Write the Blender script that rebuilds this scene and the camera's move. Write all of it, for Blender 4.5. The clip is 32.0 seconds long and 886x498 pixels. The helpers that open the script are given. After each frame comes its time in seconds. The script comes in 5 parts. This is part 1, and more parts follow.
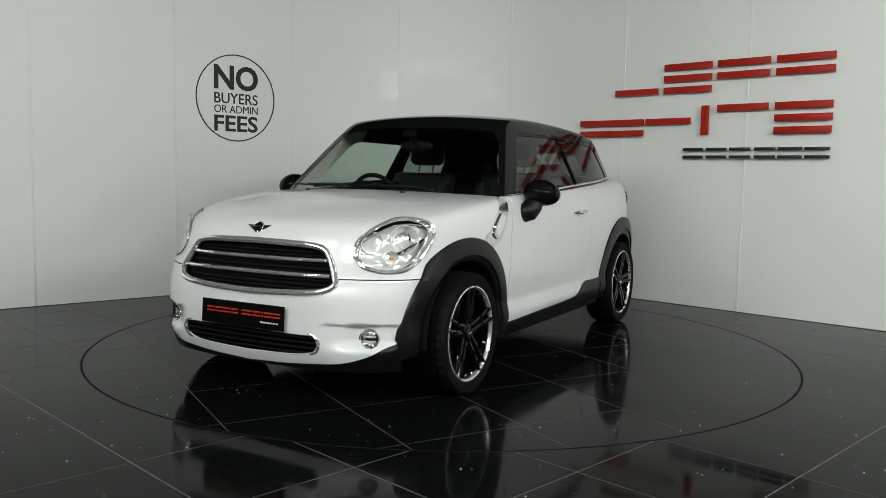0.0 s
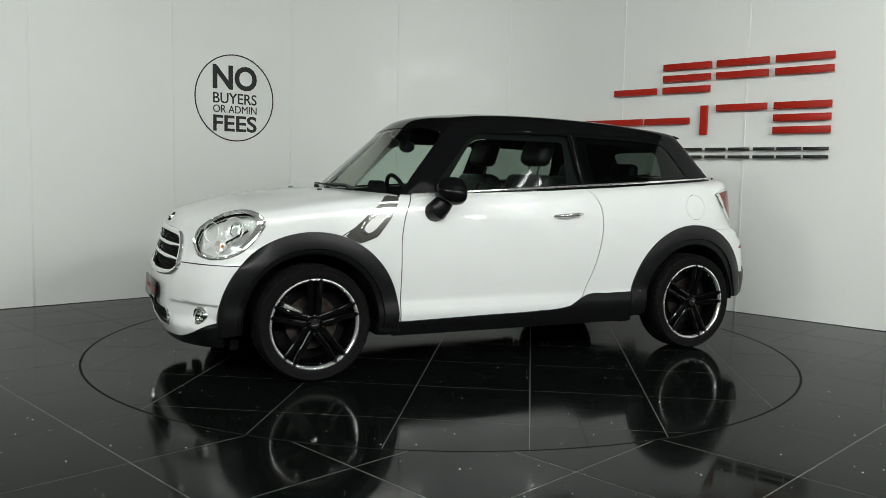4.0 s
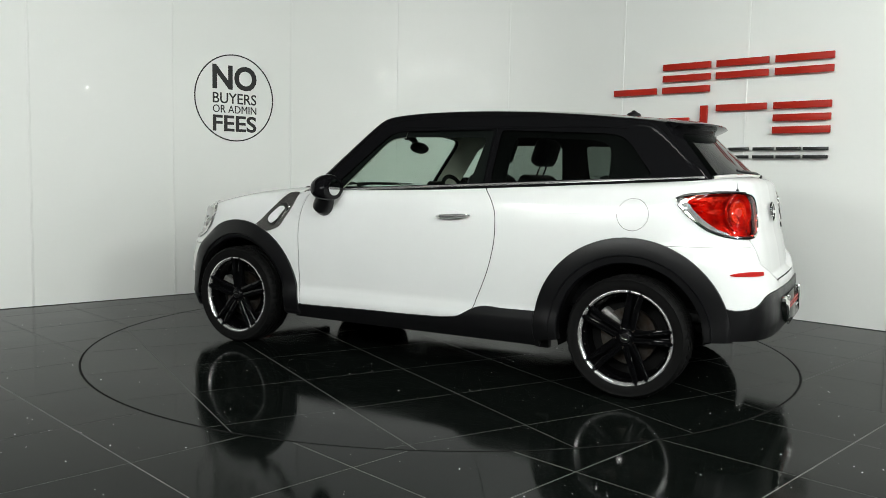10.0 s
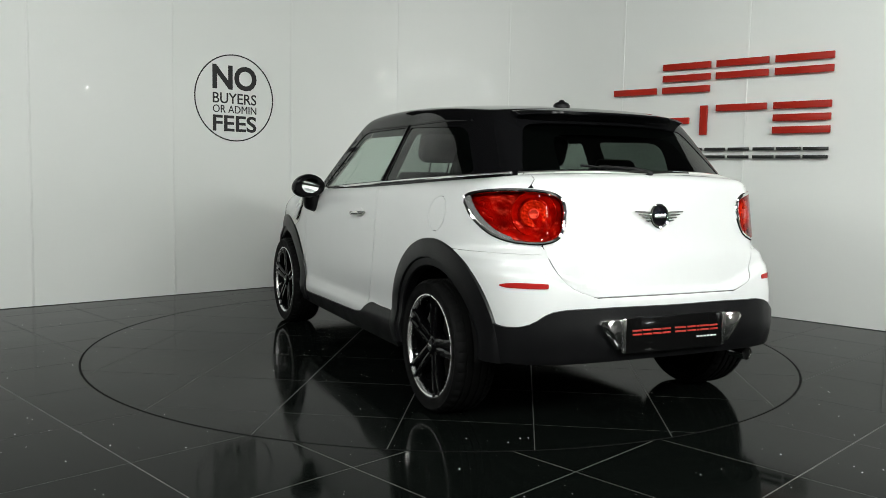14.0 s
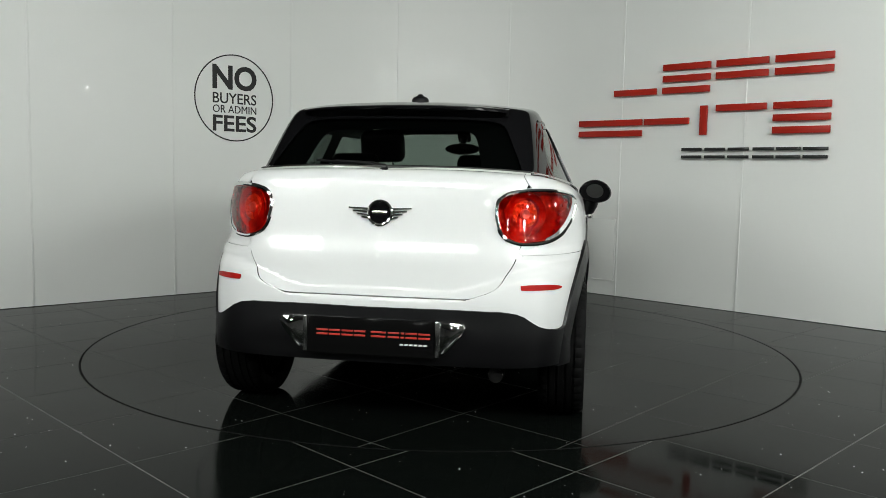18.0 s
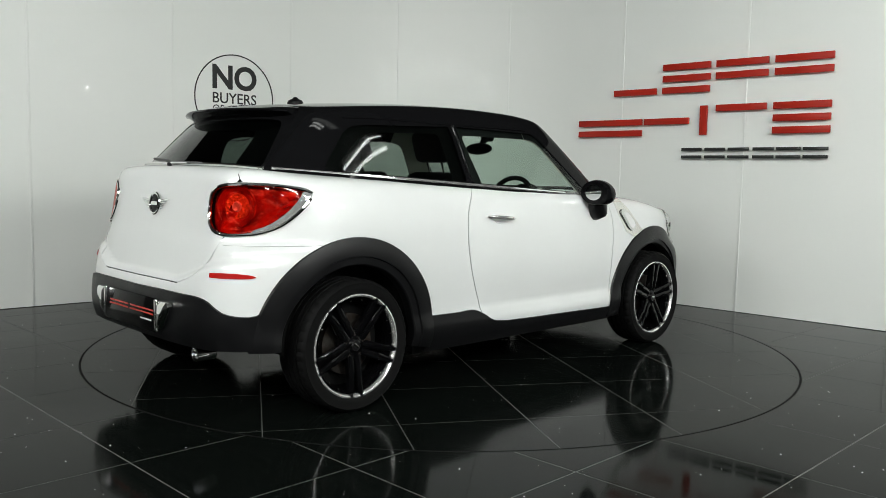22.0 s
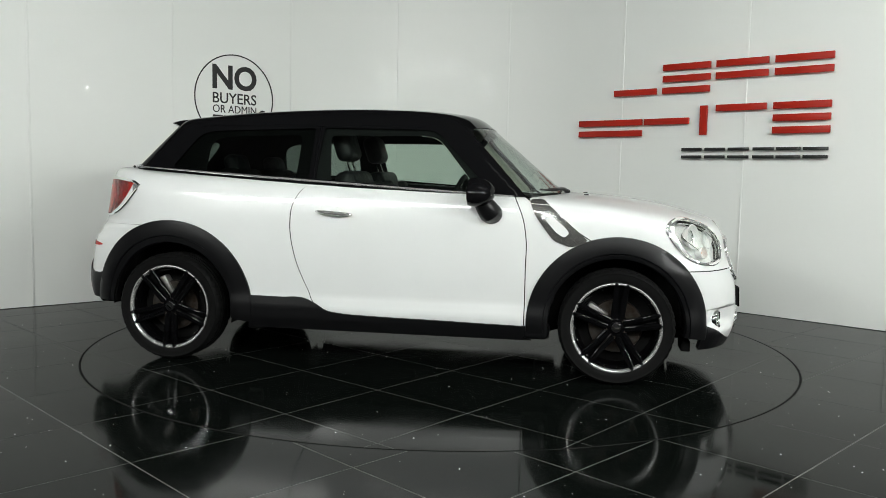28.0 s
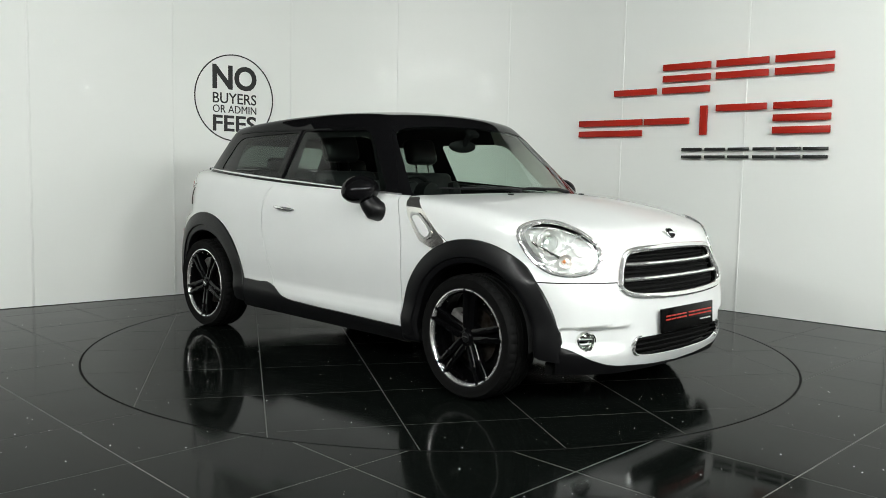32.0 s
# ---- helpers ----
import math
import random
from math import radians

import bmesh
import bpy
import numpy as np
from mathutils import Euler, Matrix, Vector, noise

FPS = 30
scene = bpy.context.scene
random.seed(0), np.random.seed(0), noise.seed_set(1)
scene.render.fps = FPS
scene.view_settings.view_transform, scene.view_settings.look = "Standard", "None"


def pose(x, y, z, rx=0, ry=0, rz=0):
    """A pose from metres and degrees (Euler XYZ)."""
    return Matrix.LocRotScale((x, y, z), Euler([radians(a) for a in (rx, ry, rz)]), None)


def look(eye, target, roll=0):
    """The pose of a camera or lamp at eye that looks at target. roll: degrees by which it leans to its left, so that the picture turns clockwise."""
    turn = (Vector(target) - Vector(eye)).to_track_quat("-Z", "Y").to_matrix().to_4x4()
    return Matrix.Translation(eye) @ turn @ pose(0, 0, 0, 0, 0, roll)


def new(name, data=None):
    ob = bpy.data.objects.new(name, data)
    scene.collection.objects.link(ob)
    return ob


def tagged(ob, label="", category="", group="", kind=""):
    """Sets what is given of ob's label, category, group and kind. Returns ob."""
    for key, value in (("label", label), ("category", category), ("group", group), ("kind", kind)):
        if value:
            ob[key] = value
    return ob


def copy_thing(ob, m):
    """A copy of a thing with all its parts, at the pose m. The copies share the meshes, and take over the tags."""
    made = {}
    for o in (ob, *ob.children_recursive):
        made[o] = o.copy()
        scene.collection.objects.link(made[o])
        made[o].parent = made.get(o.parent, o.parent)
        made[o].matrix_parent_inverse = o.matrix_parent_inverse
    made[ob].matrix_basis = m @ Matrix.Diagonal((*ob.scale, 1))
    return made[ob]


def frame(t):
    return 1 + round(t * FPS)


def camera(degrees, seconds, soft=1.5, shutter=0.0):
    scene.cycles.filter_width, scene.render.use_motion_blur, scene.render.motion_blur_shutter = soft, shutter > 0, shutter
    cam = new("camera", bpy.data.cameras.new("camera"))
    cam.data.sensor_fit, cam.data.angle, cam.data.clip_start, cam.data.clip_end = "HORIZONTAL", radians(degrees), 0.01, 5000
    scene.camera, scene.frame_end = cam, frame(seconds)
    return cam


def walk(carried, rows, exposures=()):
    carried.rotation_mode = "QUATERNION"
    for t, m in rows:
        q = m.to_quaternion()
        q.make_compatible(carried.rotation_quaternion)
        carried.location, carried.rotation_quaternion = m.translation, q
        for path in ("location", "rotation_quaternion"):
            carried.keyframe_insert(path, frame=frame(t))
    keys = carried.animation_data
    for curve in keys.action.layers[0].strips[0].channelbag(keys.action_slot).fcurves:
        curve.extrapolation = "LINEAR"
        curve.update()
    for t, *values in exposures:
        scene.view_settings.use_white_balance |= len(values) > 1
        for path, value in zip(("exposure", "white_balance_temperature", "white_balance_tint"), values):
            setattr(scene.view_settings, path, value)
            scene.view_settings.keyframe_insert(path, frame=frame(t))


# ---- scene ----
# One still camera before a car that turns on a round table.
cam = camera(56.63, 32.0, soft=0.6)
EYE = (0.0, -5.52, 1.119)


def aim(yaw, pitch=-5.07):
    a, b = radians(yaw), radians(pitch)
    way = Vector((math.sin(a) * math.cos(b), math.cos(a) * math.cos(b), math.sin(b)))
    return look(EYE, Vector(EYE) + way, 1.17)


walk(cam, [(0.0, aim(-0.07)), (1.0, aim(-0.055)), (2.0, aim(-0.04)), (3.5, aim(-0.01)), (5.5, aim(0.02)), (32.0, aim(0.02))],
     exposures=[(0.0, -0.29), (1.0, -0.12), (2.0, 0.08), (3.0, -0.02), (6.0, -0.15), (9.0, 0.13), (10.0, 0.20), (12.0, 0.22), (14.0, -0.06), (17.0, -0.42), (18.0, -0.20), (19.0, -0.13), (21.0, 0.02), (23.0, -0.05), (25.0, -0.20), (28.0, 0.08), (30.0, 0.17), (32.0, 0.24)])

# ---- light ----
world = bpy.data.worlds.new("hall_air")
scene.world = world
world.use_nodes = True
world.node_tree.nodes["Background"].inputs[0].default_value = (0.75, 0.85, 0.8, 1)
world.node_tree.nodes["Background"].inputs[1].default_value = 0.01
TUBE_COLOUR = (0.965, 1.0, 0.963)
CEILING_Z = 4.3
# fittings: place, what they are aimed at, length, width, watts
LIGHTS = (
    # four unseen key lights, added to light the car and wall
    ((3.9, -5.6, 3.1), (-1.0, 1.2, 1.0), 1.6, 0.60, 153),
    ((-3.9, -5.6, 3.1), (1.0, 1.8, 1.2), 1.6, 0.55, 123),
    ((1.7, -6.9, 3.6), (0.4, 2.6, 1.6), 1.8, 0.50, 101),
    ((-1.7, -6.9, 3.6), (-0.4, 2.6, 1.6), 1.8, 0.50, 101),
    ((7.2, -5.4, 3.0), (6.6, -6.0, 0.0), 0.9, 0.06, 12),
    ((10.0, -8.5, 3.0), (9.4, -9.1, 0.0), 1.2, 0.08, 12),
)
# twin tubes under the ceiling near the table: place, turn, length, gap between the tubes, watts
TWINS = (((3.27, -2.05, 3.8), 90, 1.30, 0.24, 10), ((1.45, -2.56, 3.8), 0, 1.30, 0.10, 8))
# square ceiling panels at the back of the hall: x, y
PANELS = ((2.5, -14.3), (0.2, -10.7), (-2.65, -7.6), (-3.6, -6.3), (-5.5, -5.6), (-4.4, -11.0), (4.2, -10.6), (-0.9, -12.6))
# unseen bulbs added for glints mirrored in the wall: x, y, z, width and height of the bulb
GLINT_BULBS = ((3.90, -2.72, 2.44, 0.038, 0.10), (3.51, -3.22, 1.46, 0.018, 0.022), (3.70, -3.00, 1.59, 0.018, 0.026), (3.11, -3.66, 1.61, 0.018, 0.020),
            (10.2, -8.4, 2.92, 0.065, 0.17), (6.18, 0.09, 2.31, 0.026, 0.07), (5.71, -0.33, 2.23, 0.024, 0.06), (5.38, -1.75, 1.58, 0.015, 0.03))
# slim tubes under the ceiling: x, y, turn
SLIM = ((8.56, -6.73, 20), (8.95, -5.56, 65), (10.6, -8.6, 5), (9.6, -7.2, 110), (9.9, -6.7, 70))


# ---- materials ----
def material(name, base=(0.5, 0.5, 0.5), rough=0.5, metal=0.0, coat=0.0, spec=0.5):
    m = bpy.data.materials.new(name)
    m.use_nodes = True
    b = m.node_tree.nodes["Principled BSDF"]
    b.inputs["Base Color"].default_value = (*base, 1)
    b.inputs["Roughness"].default_value = rough
    b.inputs["Metallic"].default_value = metal
    b.inputs["Coat Weight"].default_value = coat
    b.inputs["Coat Roughness"].default_value = 0.01
    b.inputs["Specular IOR Level"].default_value = spec
    return m


def node(m, kind, **inputs):
    n = m.node_tree.nodes.new(kind)
    for key, value in inputs.items():
        n.inputs[key].default_value = value
    return n


def mottle(m, scale, low, high, socket="Base Color", detail=6, stretch=(1, 1, 1), span=(0.3, 0.7)):
    """Noise in object space between two colours or two values, into one input of the shader."""
    t = m.node_tree
    where = node(m, "ShaderNodeTexCoord")
    size = node(m, "ShaderNodeMapping", Scale=stretch)
    n = node(m, "ShaderNodeTexNoise", Scale=scale, Detail=detail)
    r = node(m, "ShaderNodeValToRGB")
    three = [v if isinstance(v, tuple) else (v, v, v) for v in (low, high)]
    r.color_ramp.elements[0].position, r.color_ramp.elements[1].position = span
    r.color_ramp.elements[0].color, r.color_ramp.elements[1].color = (*three[0], 1), (*three[1], 1)
    t.links.new(where.outputs["Object"], size.inputs[0])
    t.links.new(size.outputs[0], n.inputs["Vector"])
    t.links.new(n.outputs[0], r.inputs[0])
    t.links.new(r.outputs[0], t.nodes["Principled BSDF"].inputs[socket])
    return r


def relief(m, scale, strength, distance=0.002, kind="ShaderNodeTexNoise"):
    t = m.node_tree
    where = node(m, "ShaderNodeTexCoord")
    n = node(m, kind, Scale=scale)
    b = node(m, "ShaderNodeBump", Strength=strength, Distance=distance)
    t.links.new(where.outputs["Object"], n.inputs["Vector"])
    t.links.new(n.outputs[0], b.inputs["Height"])
    t.links.new(b.outputs[0], t.nodes["Principled BSDF"].inputs["Normal"])


def glass(name, tint, ior=1.5, rough=0.0):
    m = bpy.data.materials.new(name)
    m.use_nodes = True
    t = m.node_tree
    t.nodes.remove(t.nodes["Principled BSDF"])
    clear = node(m, "ShaderNodeBsdfTransparent", Color=(*tint, 1))
    gloss = node(m, "ShaderNodeBsdfGlossy", Roughness=rough)
    facing_ratio = node(m, "ShaderNodeLayerWeight", Blend=0.5)
    steep = node(m, "ShaderNodeMath")
    steep.operation = "POWER"
    steep.inputs[1].default_value = 5.0
    f0 = ((ior - 1) / (ior + 1)) ** 2
    gain = node(m, "ShaderNodeMath")
    gain.operation = "MULTIPLY_ADD"
    gain.inputs[1].default_value, gain.inputs[2].default_value = 1 - f0, f0
    mix = node(m, "ShaderNodeMixShader")
    t.links.new(facing_ratio.outputs["Facing"], steep.inputs[0])
    t.links.new(steep.outputs[0], gain.inputs[0])
    t.links.new(gain.outputs[0], mix.inputs[0])
    t.links.new(clear.outputs[0], mix.inputs[1])
    t.links.new(gloss.outputs[0], mix.inputs[2])
    t.links.new(mix.outputs[0], t.nodes["Material Output"].inputs["Surface"])
    return m


def glowing(name, colour, strength):
    m = material(name, colour, 0.4)
    m.node_tree.nodes["Principled BSDF"].inputs["Emission Color"].default_value = (*colour, 1)
    m.node_tree.nodes["Principled BSDF"].inputs["Emission Strength"].default_value = strength
    return m


PAINT = material("white_car_paint", (0.70, 0.71, 0.705), 0.30, coat=0.75)
PAINT.node_tree.nodes["Principled BSDF"].inputs["Coat Roughness"].default_value = 0.03
mottle(PAINT, 3.0, (0.69, 0.70, 0.695), (0.715, 0.725, 0.72))
BLACK = material("black_gloss_paint", (0.0045, 0.0045, 0.005), 0.04)
BLACK.node_tree.nodes["Principled BSDF"].inputs["IOR"].default_value = 1.19
PLASTIC = material("black_grained_plastic", (0.0045, 0.0045, 0.005), 0.36, spec=0.28)
mottle(PLASTIC, 9, 0.30, 0.40, "Roughness")
relief(PLASTIC, 900, 0.25, 0.0006)
CHROME = material("chrome", (0.88, 0.88, 0.86), 0.05, 1.0)
SILVER = material("machined_alloy", (0.82, 0.82, 0.81), 0.25, 0.8)
BAR_CHROME = material("bright_chrome", (0.88, 0.88, 0.87), 0.09, 0.82)
TRIM_CHROME = material("bright_trim", (0.84, 0.82, 0.79), 0.07, 0.95)
mottle(TRIM_CHROME, 6, 0.06, 0.16, "Roughness")
MIRROR = material("mirror_glass", (0.62, 0.63, 0.63), 0.02, 1.0)
SATIN = material("satin_chrome", (0.74, 0.74, 0.73), 0.17, 1.0)
mottle(SATIN, 40, 0.12, 0.22, "Roughness")
RUBBER = material("tyre_rubber", (0.0042, 0.0042, 0.0042), 0.55, spec=0.08)
mottle(RUBBER, 14, 0.55, 0.75, "Roughness")
DARK = material("matt_black", (0.0045, 0.0045, 0.0045), 0.8, spec=0.1)
WHEEL_BLACK = material("gloss_black_wheel_paint", (0.0022, 0.0022, 0.0025), 0.04)
WHEEL_BLACK.node_tree.nodes["Principled BSDF"].inputs["IOR"].default_value = 1.26
CALIPER = material("grey_brake_caliper", (0.22, 0.22, 0.21), 0.45, 0.6)
mottle(CALIPER, 40, (0.14, 0.135, 0.13), (0.28, 0.28, 0.27))
STEEL = material("brake_steel", (0.10, 0.09, 0.08), 0.5, 1.0)
mottle(STEEL, 30, (0.03, 0.02, 0.014), (0.075, 0.07, 0.065))
CLOTH = material("seat_leather", (0.010, 0.010, 0.011), 0.5, spec=0.3)
mottle(CLOTH, 30, 0.4, 0.6, "Roughness")
TRIM_DARK = material("cabin_plastic", (0.005, 0.005, 0.0055), 0.6, spec=0.2)
TRIM_LIGHT = material("pale_cabin_lining", (0.72, 0.70, 0.62), 0.8)
mottle(TRIM_LIGHT, 60, (0.69, 0.67, 0.59), (0.75, 0.73, 0.65))
PLATE = material("black_plate", (0.004, 0.004, 0.004), 0.1, spec=0.3)
PLATE.node_tree.nodes["Principled BSDF"].inputs["IOR"].default_value = 1.2
RED_INK = material("red_ink", (0.42, 0.025, 0.015), 0.4)
WHITE_INK = material("white_ink", (0.7, 0.7, 0.7), 0.4)
RED_LENS = material("red_lamp_reflector", (0.52, 0.025, 0.018), 0.2, coat=1.0)
mottle(RED_LENS, 15, (0.16, 0.004, 0.003), (0.56, 0.045, 0.018), detail=2)
relief(RED_LENS, 17, 0.7, 0.02)
RED_PLAIN = material("red_reflector", (0.36, 0.010, 0.008), 0.25, spec=0.15)
AMBER = material("amber_lamp_core", (0.80, 0.28, 0.09), 0.20, 0.3, coat=1.0)
relief(AMBER, 70, 0.9, 0.008, "ShaderNodeTexVoronoi")
LAMP_BOWL = material("lamp_reflector", (0.92, 0.92, 0.91), 0.14, 0.38)
mottle(LAMP_BOWL, 26, 0.05, 0.16, "Roughness")
relief(LAMP_BOWL, 20, 0.45, 0.02, "ShaderNodeTexVoronoi")
LAMP_GLASS = glass("lamp_glass", (0.96, 0.98, 0.97), 1.45)
RED_GLASS = glass("red_lamp_glass", (0.87, 0.22, 0.16), 1.5)
SCREEN_GLASS = glass("screen_glass", (0.74, 0.82, 0.77), 1.34)
CLEAR = glass("window_glass", (0.66, 0.74, 0.69), 1.45)
REAR_GLASS = glass("dark_rear_glass", (0.24, 0.28, 0.26), 1.34)
SHADED = glass("tinted_window_glass", (0.29, 0.335, 0.31), 1.42)

WALL = material("glossy_white_wall_panel", (0.78, 0.795, 0.77), 0.5, coat=0.06, spec=0.25)
WALL.node_tree.nodes["Principled BSDF"].inputs["Coat Roughness"].default_value = 0.015
mottle(WALL, 0.7, (0.765, 0.78, 0.755), (0.80, 0.81, 0.785))
relief(WALL, 2.2, 0.25, 0.01)
TILE = material("black_polished_tile", (0.0034, 0.0044, 0.0038), 0.07)
TILE.node_tree.nodes["Principled BSDF"].inputs["IOR"].default_value = 1.136
mottle(TILE, 1.9, 0.035, 0.15, "Roughness")
GROUT = material("pale_tile_joint", (0.095, 0.10, 0.093), 0.35)
BED = material("grey_tile_joint", (0.075, 0.079, 0.073), 0.35)
RED_SIGN = material("red_sign_enamel", (0.37, 0.017, 0.008), 0.35, spec=0.2)
mottle(RED_SIGN, 5, (0.35, 0.016, 0.0075), (0.39, 0.018, 0.0085))
BLACK_SIGN = material("black_sign_enamel", (0.008, 0.008, 0.008), 0.3)
# tones of unseen hall surfaces, set dark for the car's reflections
HALL_WALL = material("hall_paint", (0.15, 0.152, 0.147), 0.8)
mottle(HALL_WALL, 0.8, (0.13, 0.132, 0.127), (0.17, 0.172, 0.167))
CEIL = material("dark_ceiling_board", (0.05, 0.051, 0.049), 0.9)
mottle(CEIL, 1.1, (0.04, 0.041, 0.039), (0.062, 0.063, 0.061))
HOUSING = material("white_lamp_housing", (0.6, 0.6, 0.6), 0.5)
TUBE = glowing("lit_tube", TUBE_COLOUR, 8.0)
# lit look of the white ceiling beam, put in as glow
BEAM_GLOW = glowing("beam_glow", TUBE_COLOUR, 2.5)
PANEL_GLOW = glowing("panel_diffuser", TUBE_COLOUR, 34.0)
BULB = glowing("lit_bulb", TUBE_COLOUR, 600.0)
SLIM_GLOW = glowing("slim_lit_tube", TUBE_COLOUR, 170.0)


# ---- mesh helpers ----
def part(name, bm, mat, parent=None, label="", smooth=True):
    """Links a bmesh as one mesh object, under parent if one is given."""
    me = bpy.data.meshes.new(name)
    bmesh.ops.recalc_face_normals(bm, faces=bm.faces)
    for f in bm.faces:
        f.smooth = smooth
    bm.to_mesh(me)
    bm.free()
    me.materials.append(mat)
    if smooth:
        me.set_sharp_from_angle(angle=radians(38))
    ob = new(name, me)
    if parent:
        ob.parent = parent
    if label:
        tagged(ob, label)
    return ob


def shared(name, me, parent, m=Matrix()):
    ob = new(name, me)
    ob.parent = parent
    ob.matrix_basis = m
    return ob


def box(sx, sy, sz, at=(0, 0, 0), bevel=0.0, turn=None, bm=None, seg=2):
    own = bmesh.new()
    bmesh.ops.create_cube(own, size=1, matrix=Matrix.Diagonal((sx, sy, sz, 1)))
    if bevel:
        bmesh.ops.bevel(own, geom=own.edges[:], offset=bevel, segments=seg, affect="EDGES", profile=0.5)
    own.transform(Matrix.Translation(at) @ (turn.to_4x4() if turn else Matrix()))
    return join(bm, own)


def join(bm, own):
    if bm is None:
        return own
    me = bpy.data.meshes.new("joining")
    own.to_mesh(me)
    own.free()
    bm.from_mesh(me)
    bpy.data.meshes.remove(me)
    return bm


def lathe(profile, n=48, axis="y", bm=None, closed=False):
    """Turns (radius, along) pairs round an axis."""
    own = bmesh.new()
    rings = []
    for r, h in profile:
        ring = []
        for i in range(n):
            a = 2 * math.pi * i / n
            c, s = r * math.cos(a), r * math.sin(a)
            ring.append(own.verts.new({"y": (c, h, s), "z": (c, s, h), "x": (h, c, s)}[axis]))
        rings.append(ring)
    pairs = list(zip(rings, rings[1:])) + ([(rings[-1], rings[0])] if closed else [])
    for a, b in pairs:
        for i in range(n):
            j = (i + 1) % n
            own.faces.new((a[i], a[j], b[j], b[i]))
    return join(bm, own)


def tube(points, radius, n=8, closed=False, bm=None, flat=1.0, caps=True):
    """A round rod along points; flat squeezes its section."""
    own = bmesh.new()
    pts = [Vector(p) for p in points]
    rings = []
    up = Vector((0, 0, 1))
    for i, p in enumerate(pts):
        a = pts[(i - 1) % len(pts)] if closed or i else p
        b = pts[(i + 1) % len(pts)] if closed or i < len(pts) - 1 else p
        d = (b - a).normalized()
        side = d.cross(up)
        side = side.normalized() if side.length > 0.05 else d.cross(Vector((0, 1, 0))).normalized()
        top = side.cross(d)
        r = radius[i] if isinstance(radius, (list, tuple)) else radius
        rings.append([own.verts.new(p + r * (math.cos(2 * math.pi * k / n) * side + flat * math.sin(2 * math.pi * k / n) * top)) for k in range(n)])
    for a, b in list(zip(rings, rings[1:])) + ([(rings[-1], rings[0])] if closed else []):
        for k in range(n):
            own.faces.new((a[k], a[(k + 1) % n], b[(k + 1) % n], b[k]))
    if caps and not closed:
        own.faces.new(rings[0])
        own.faces.new(rings[-1])
    return join(bm, own)


def slab(outline, depth, bm=None, m=None):
    """A flat plate: outline in x and z, thick along y (from 0 to depth)."""
    own = bmesh.new()
    a = [own.verts.new((x, 0, z)) for x, z in outline]
    b = [own.verts.new((x, depth, z)) for x, z in outline]
    own.faces.new(a)
    own.faces.new(b[::-1])
    for i in range(len(a)):
        j = (i + 1) % len(a)
        own.faces.new((a[i], a[j], b[j], b[i]))
    if m is not None:
        own.transform(m)
    return join(bm, own)


# ---- the hall ----
WALL_H = 3.02
LEFT_DIR, RIGHT_DIR = Vector((0.7504, 0.6610, 0)), Vector((0.7317, -0.6816, 0))
CORNER = Vector((-0.0413, 3.9155, 0))
LEFT_END, RIGHT_END = CORNER - LEFT_DIR * 7.5, CORNER + RIGHT_DIR * 7.5
BEND = 1.8


def wall_line(s):
    """A place on the wall's foot: s metres from the corner, left negative, with the corner rounded off."""
    if s <= -BEND:
        return CORNER + LEFT_DIR * s, Vector((LEFT_DIR.y, -LEFT_DIR.x, 0))
    if s >= BEND:
        return CORNER + RIGHT_DIR * s, Vector((RIGHT_DIR.y, -RIGHT_DIR.x, 0))
    a0, a1 = math.atan2(LEFT_DIR.y, LEFT_DIR.x), math.atan2(RIGHT_DIR.y, RIGHT_DIR.x)
    k = (s + BEND) / (2 * BEND)
    half = (a0 - a1) / 2
    r = BEND / math.tan(half)
    n0 = Vector((LEFT_DIR.y, -LEFT_DIR.x, 0))
    centre = CORNER - LEFT_DIR * BEND + n0 * r
    a = math.pi / 2 + a0 + (a1 - a0) * k
    n = -Vector((math.cos(a), math.sin(a), 0))
    return centre - n * r, n


def wall_panel(s0, s1, gap=0.0012):
    """One upright panel of the curved wall, 3 cm thick, with rounded joints."""
    bm = bmesh.new()
    steps = 40 if min(abs(s0), abs(s1)) < BEND + 0.03 else 2
    cols = []
    for i in range(steps + 1):
        s = s0 + gap + (s1 - s0 - 2 * gap) * i / steps
        p, n = wall_line(s)
        cols.append((p, n))
    grid = []
    for i, (p, n) in enumerate(cols):
        inset = 0.001 if i in (0, steps) else 0.0
        grid.append([bm.verts.new(p - n * d + Vector((0, 0, z))) for d, z in ((inset, 0.004), (inset, WALL_H), (0.03, WALL_H), (0.03, 0.004))])
    for a, b in zip(grid, grid[1:]):
        for k in range(4):
            bm.faces.new((a[k], a[(k + 1) % 4], b[(k + 1) % 4], b[k]))
    bm.faces.new(grid[0])
    bm.faces.new(grid[-1][::-1])
    return bm


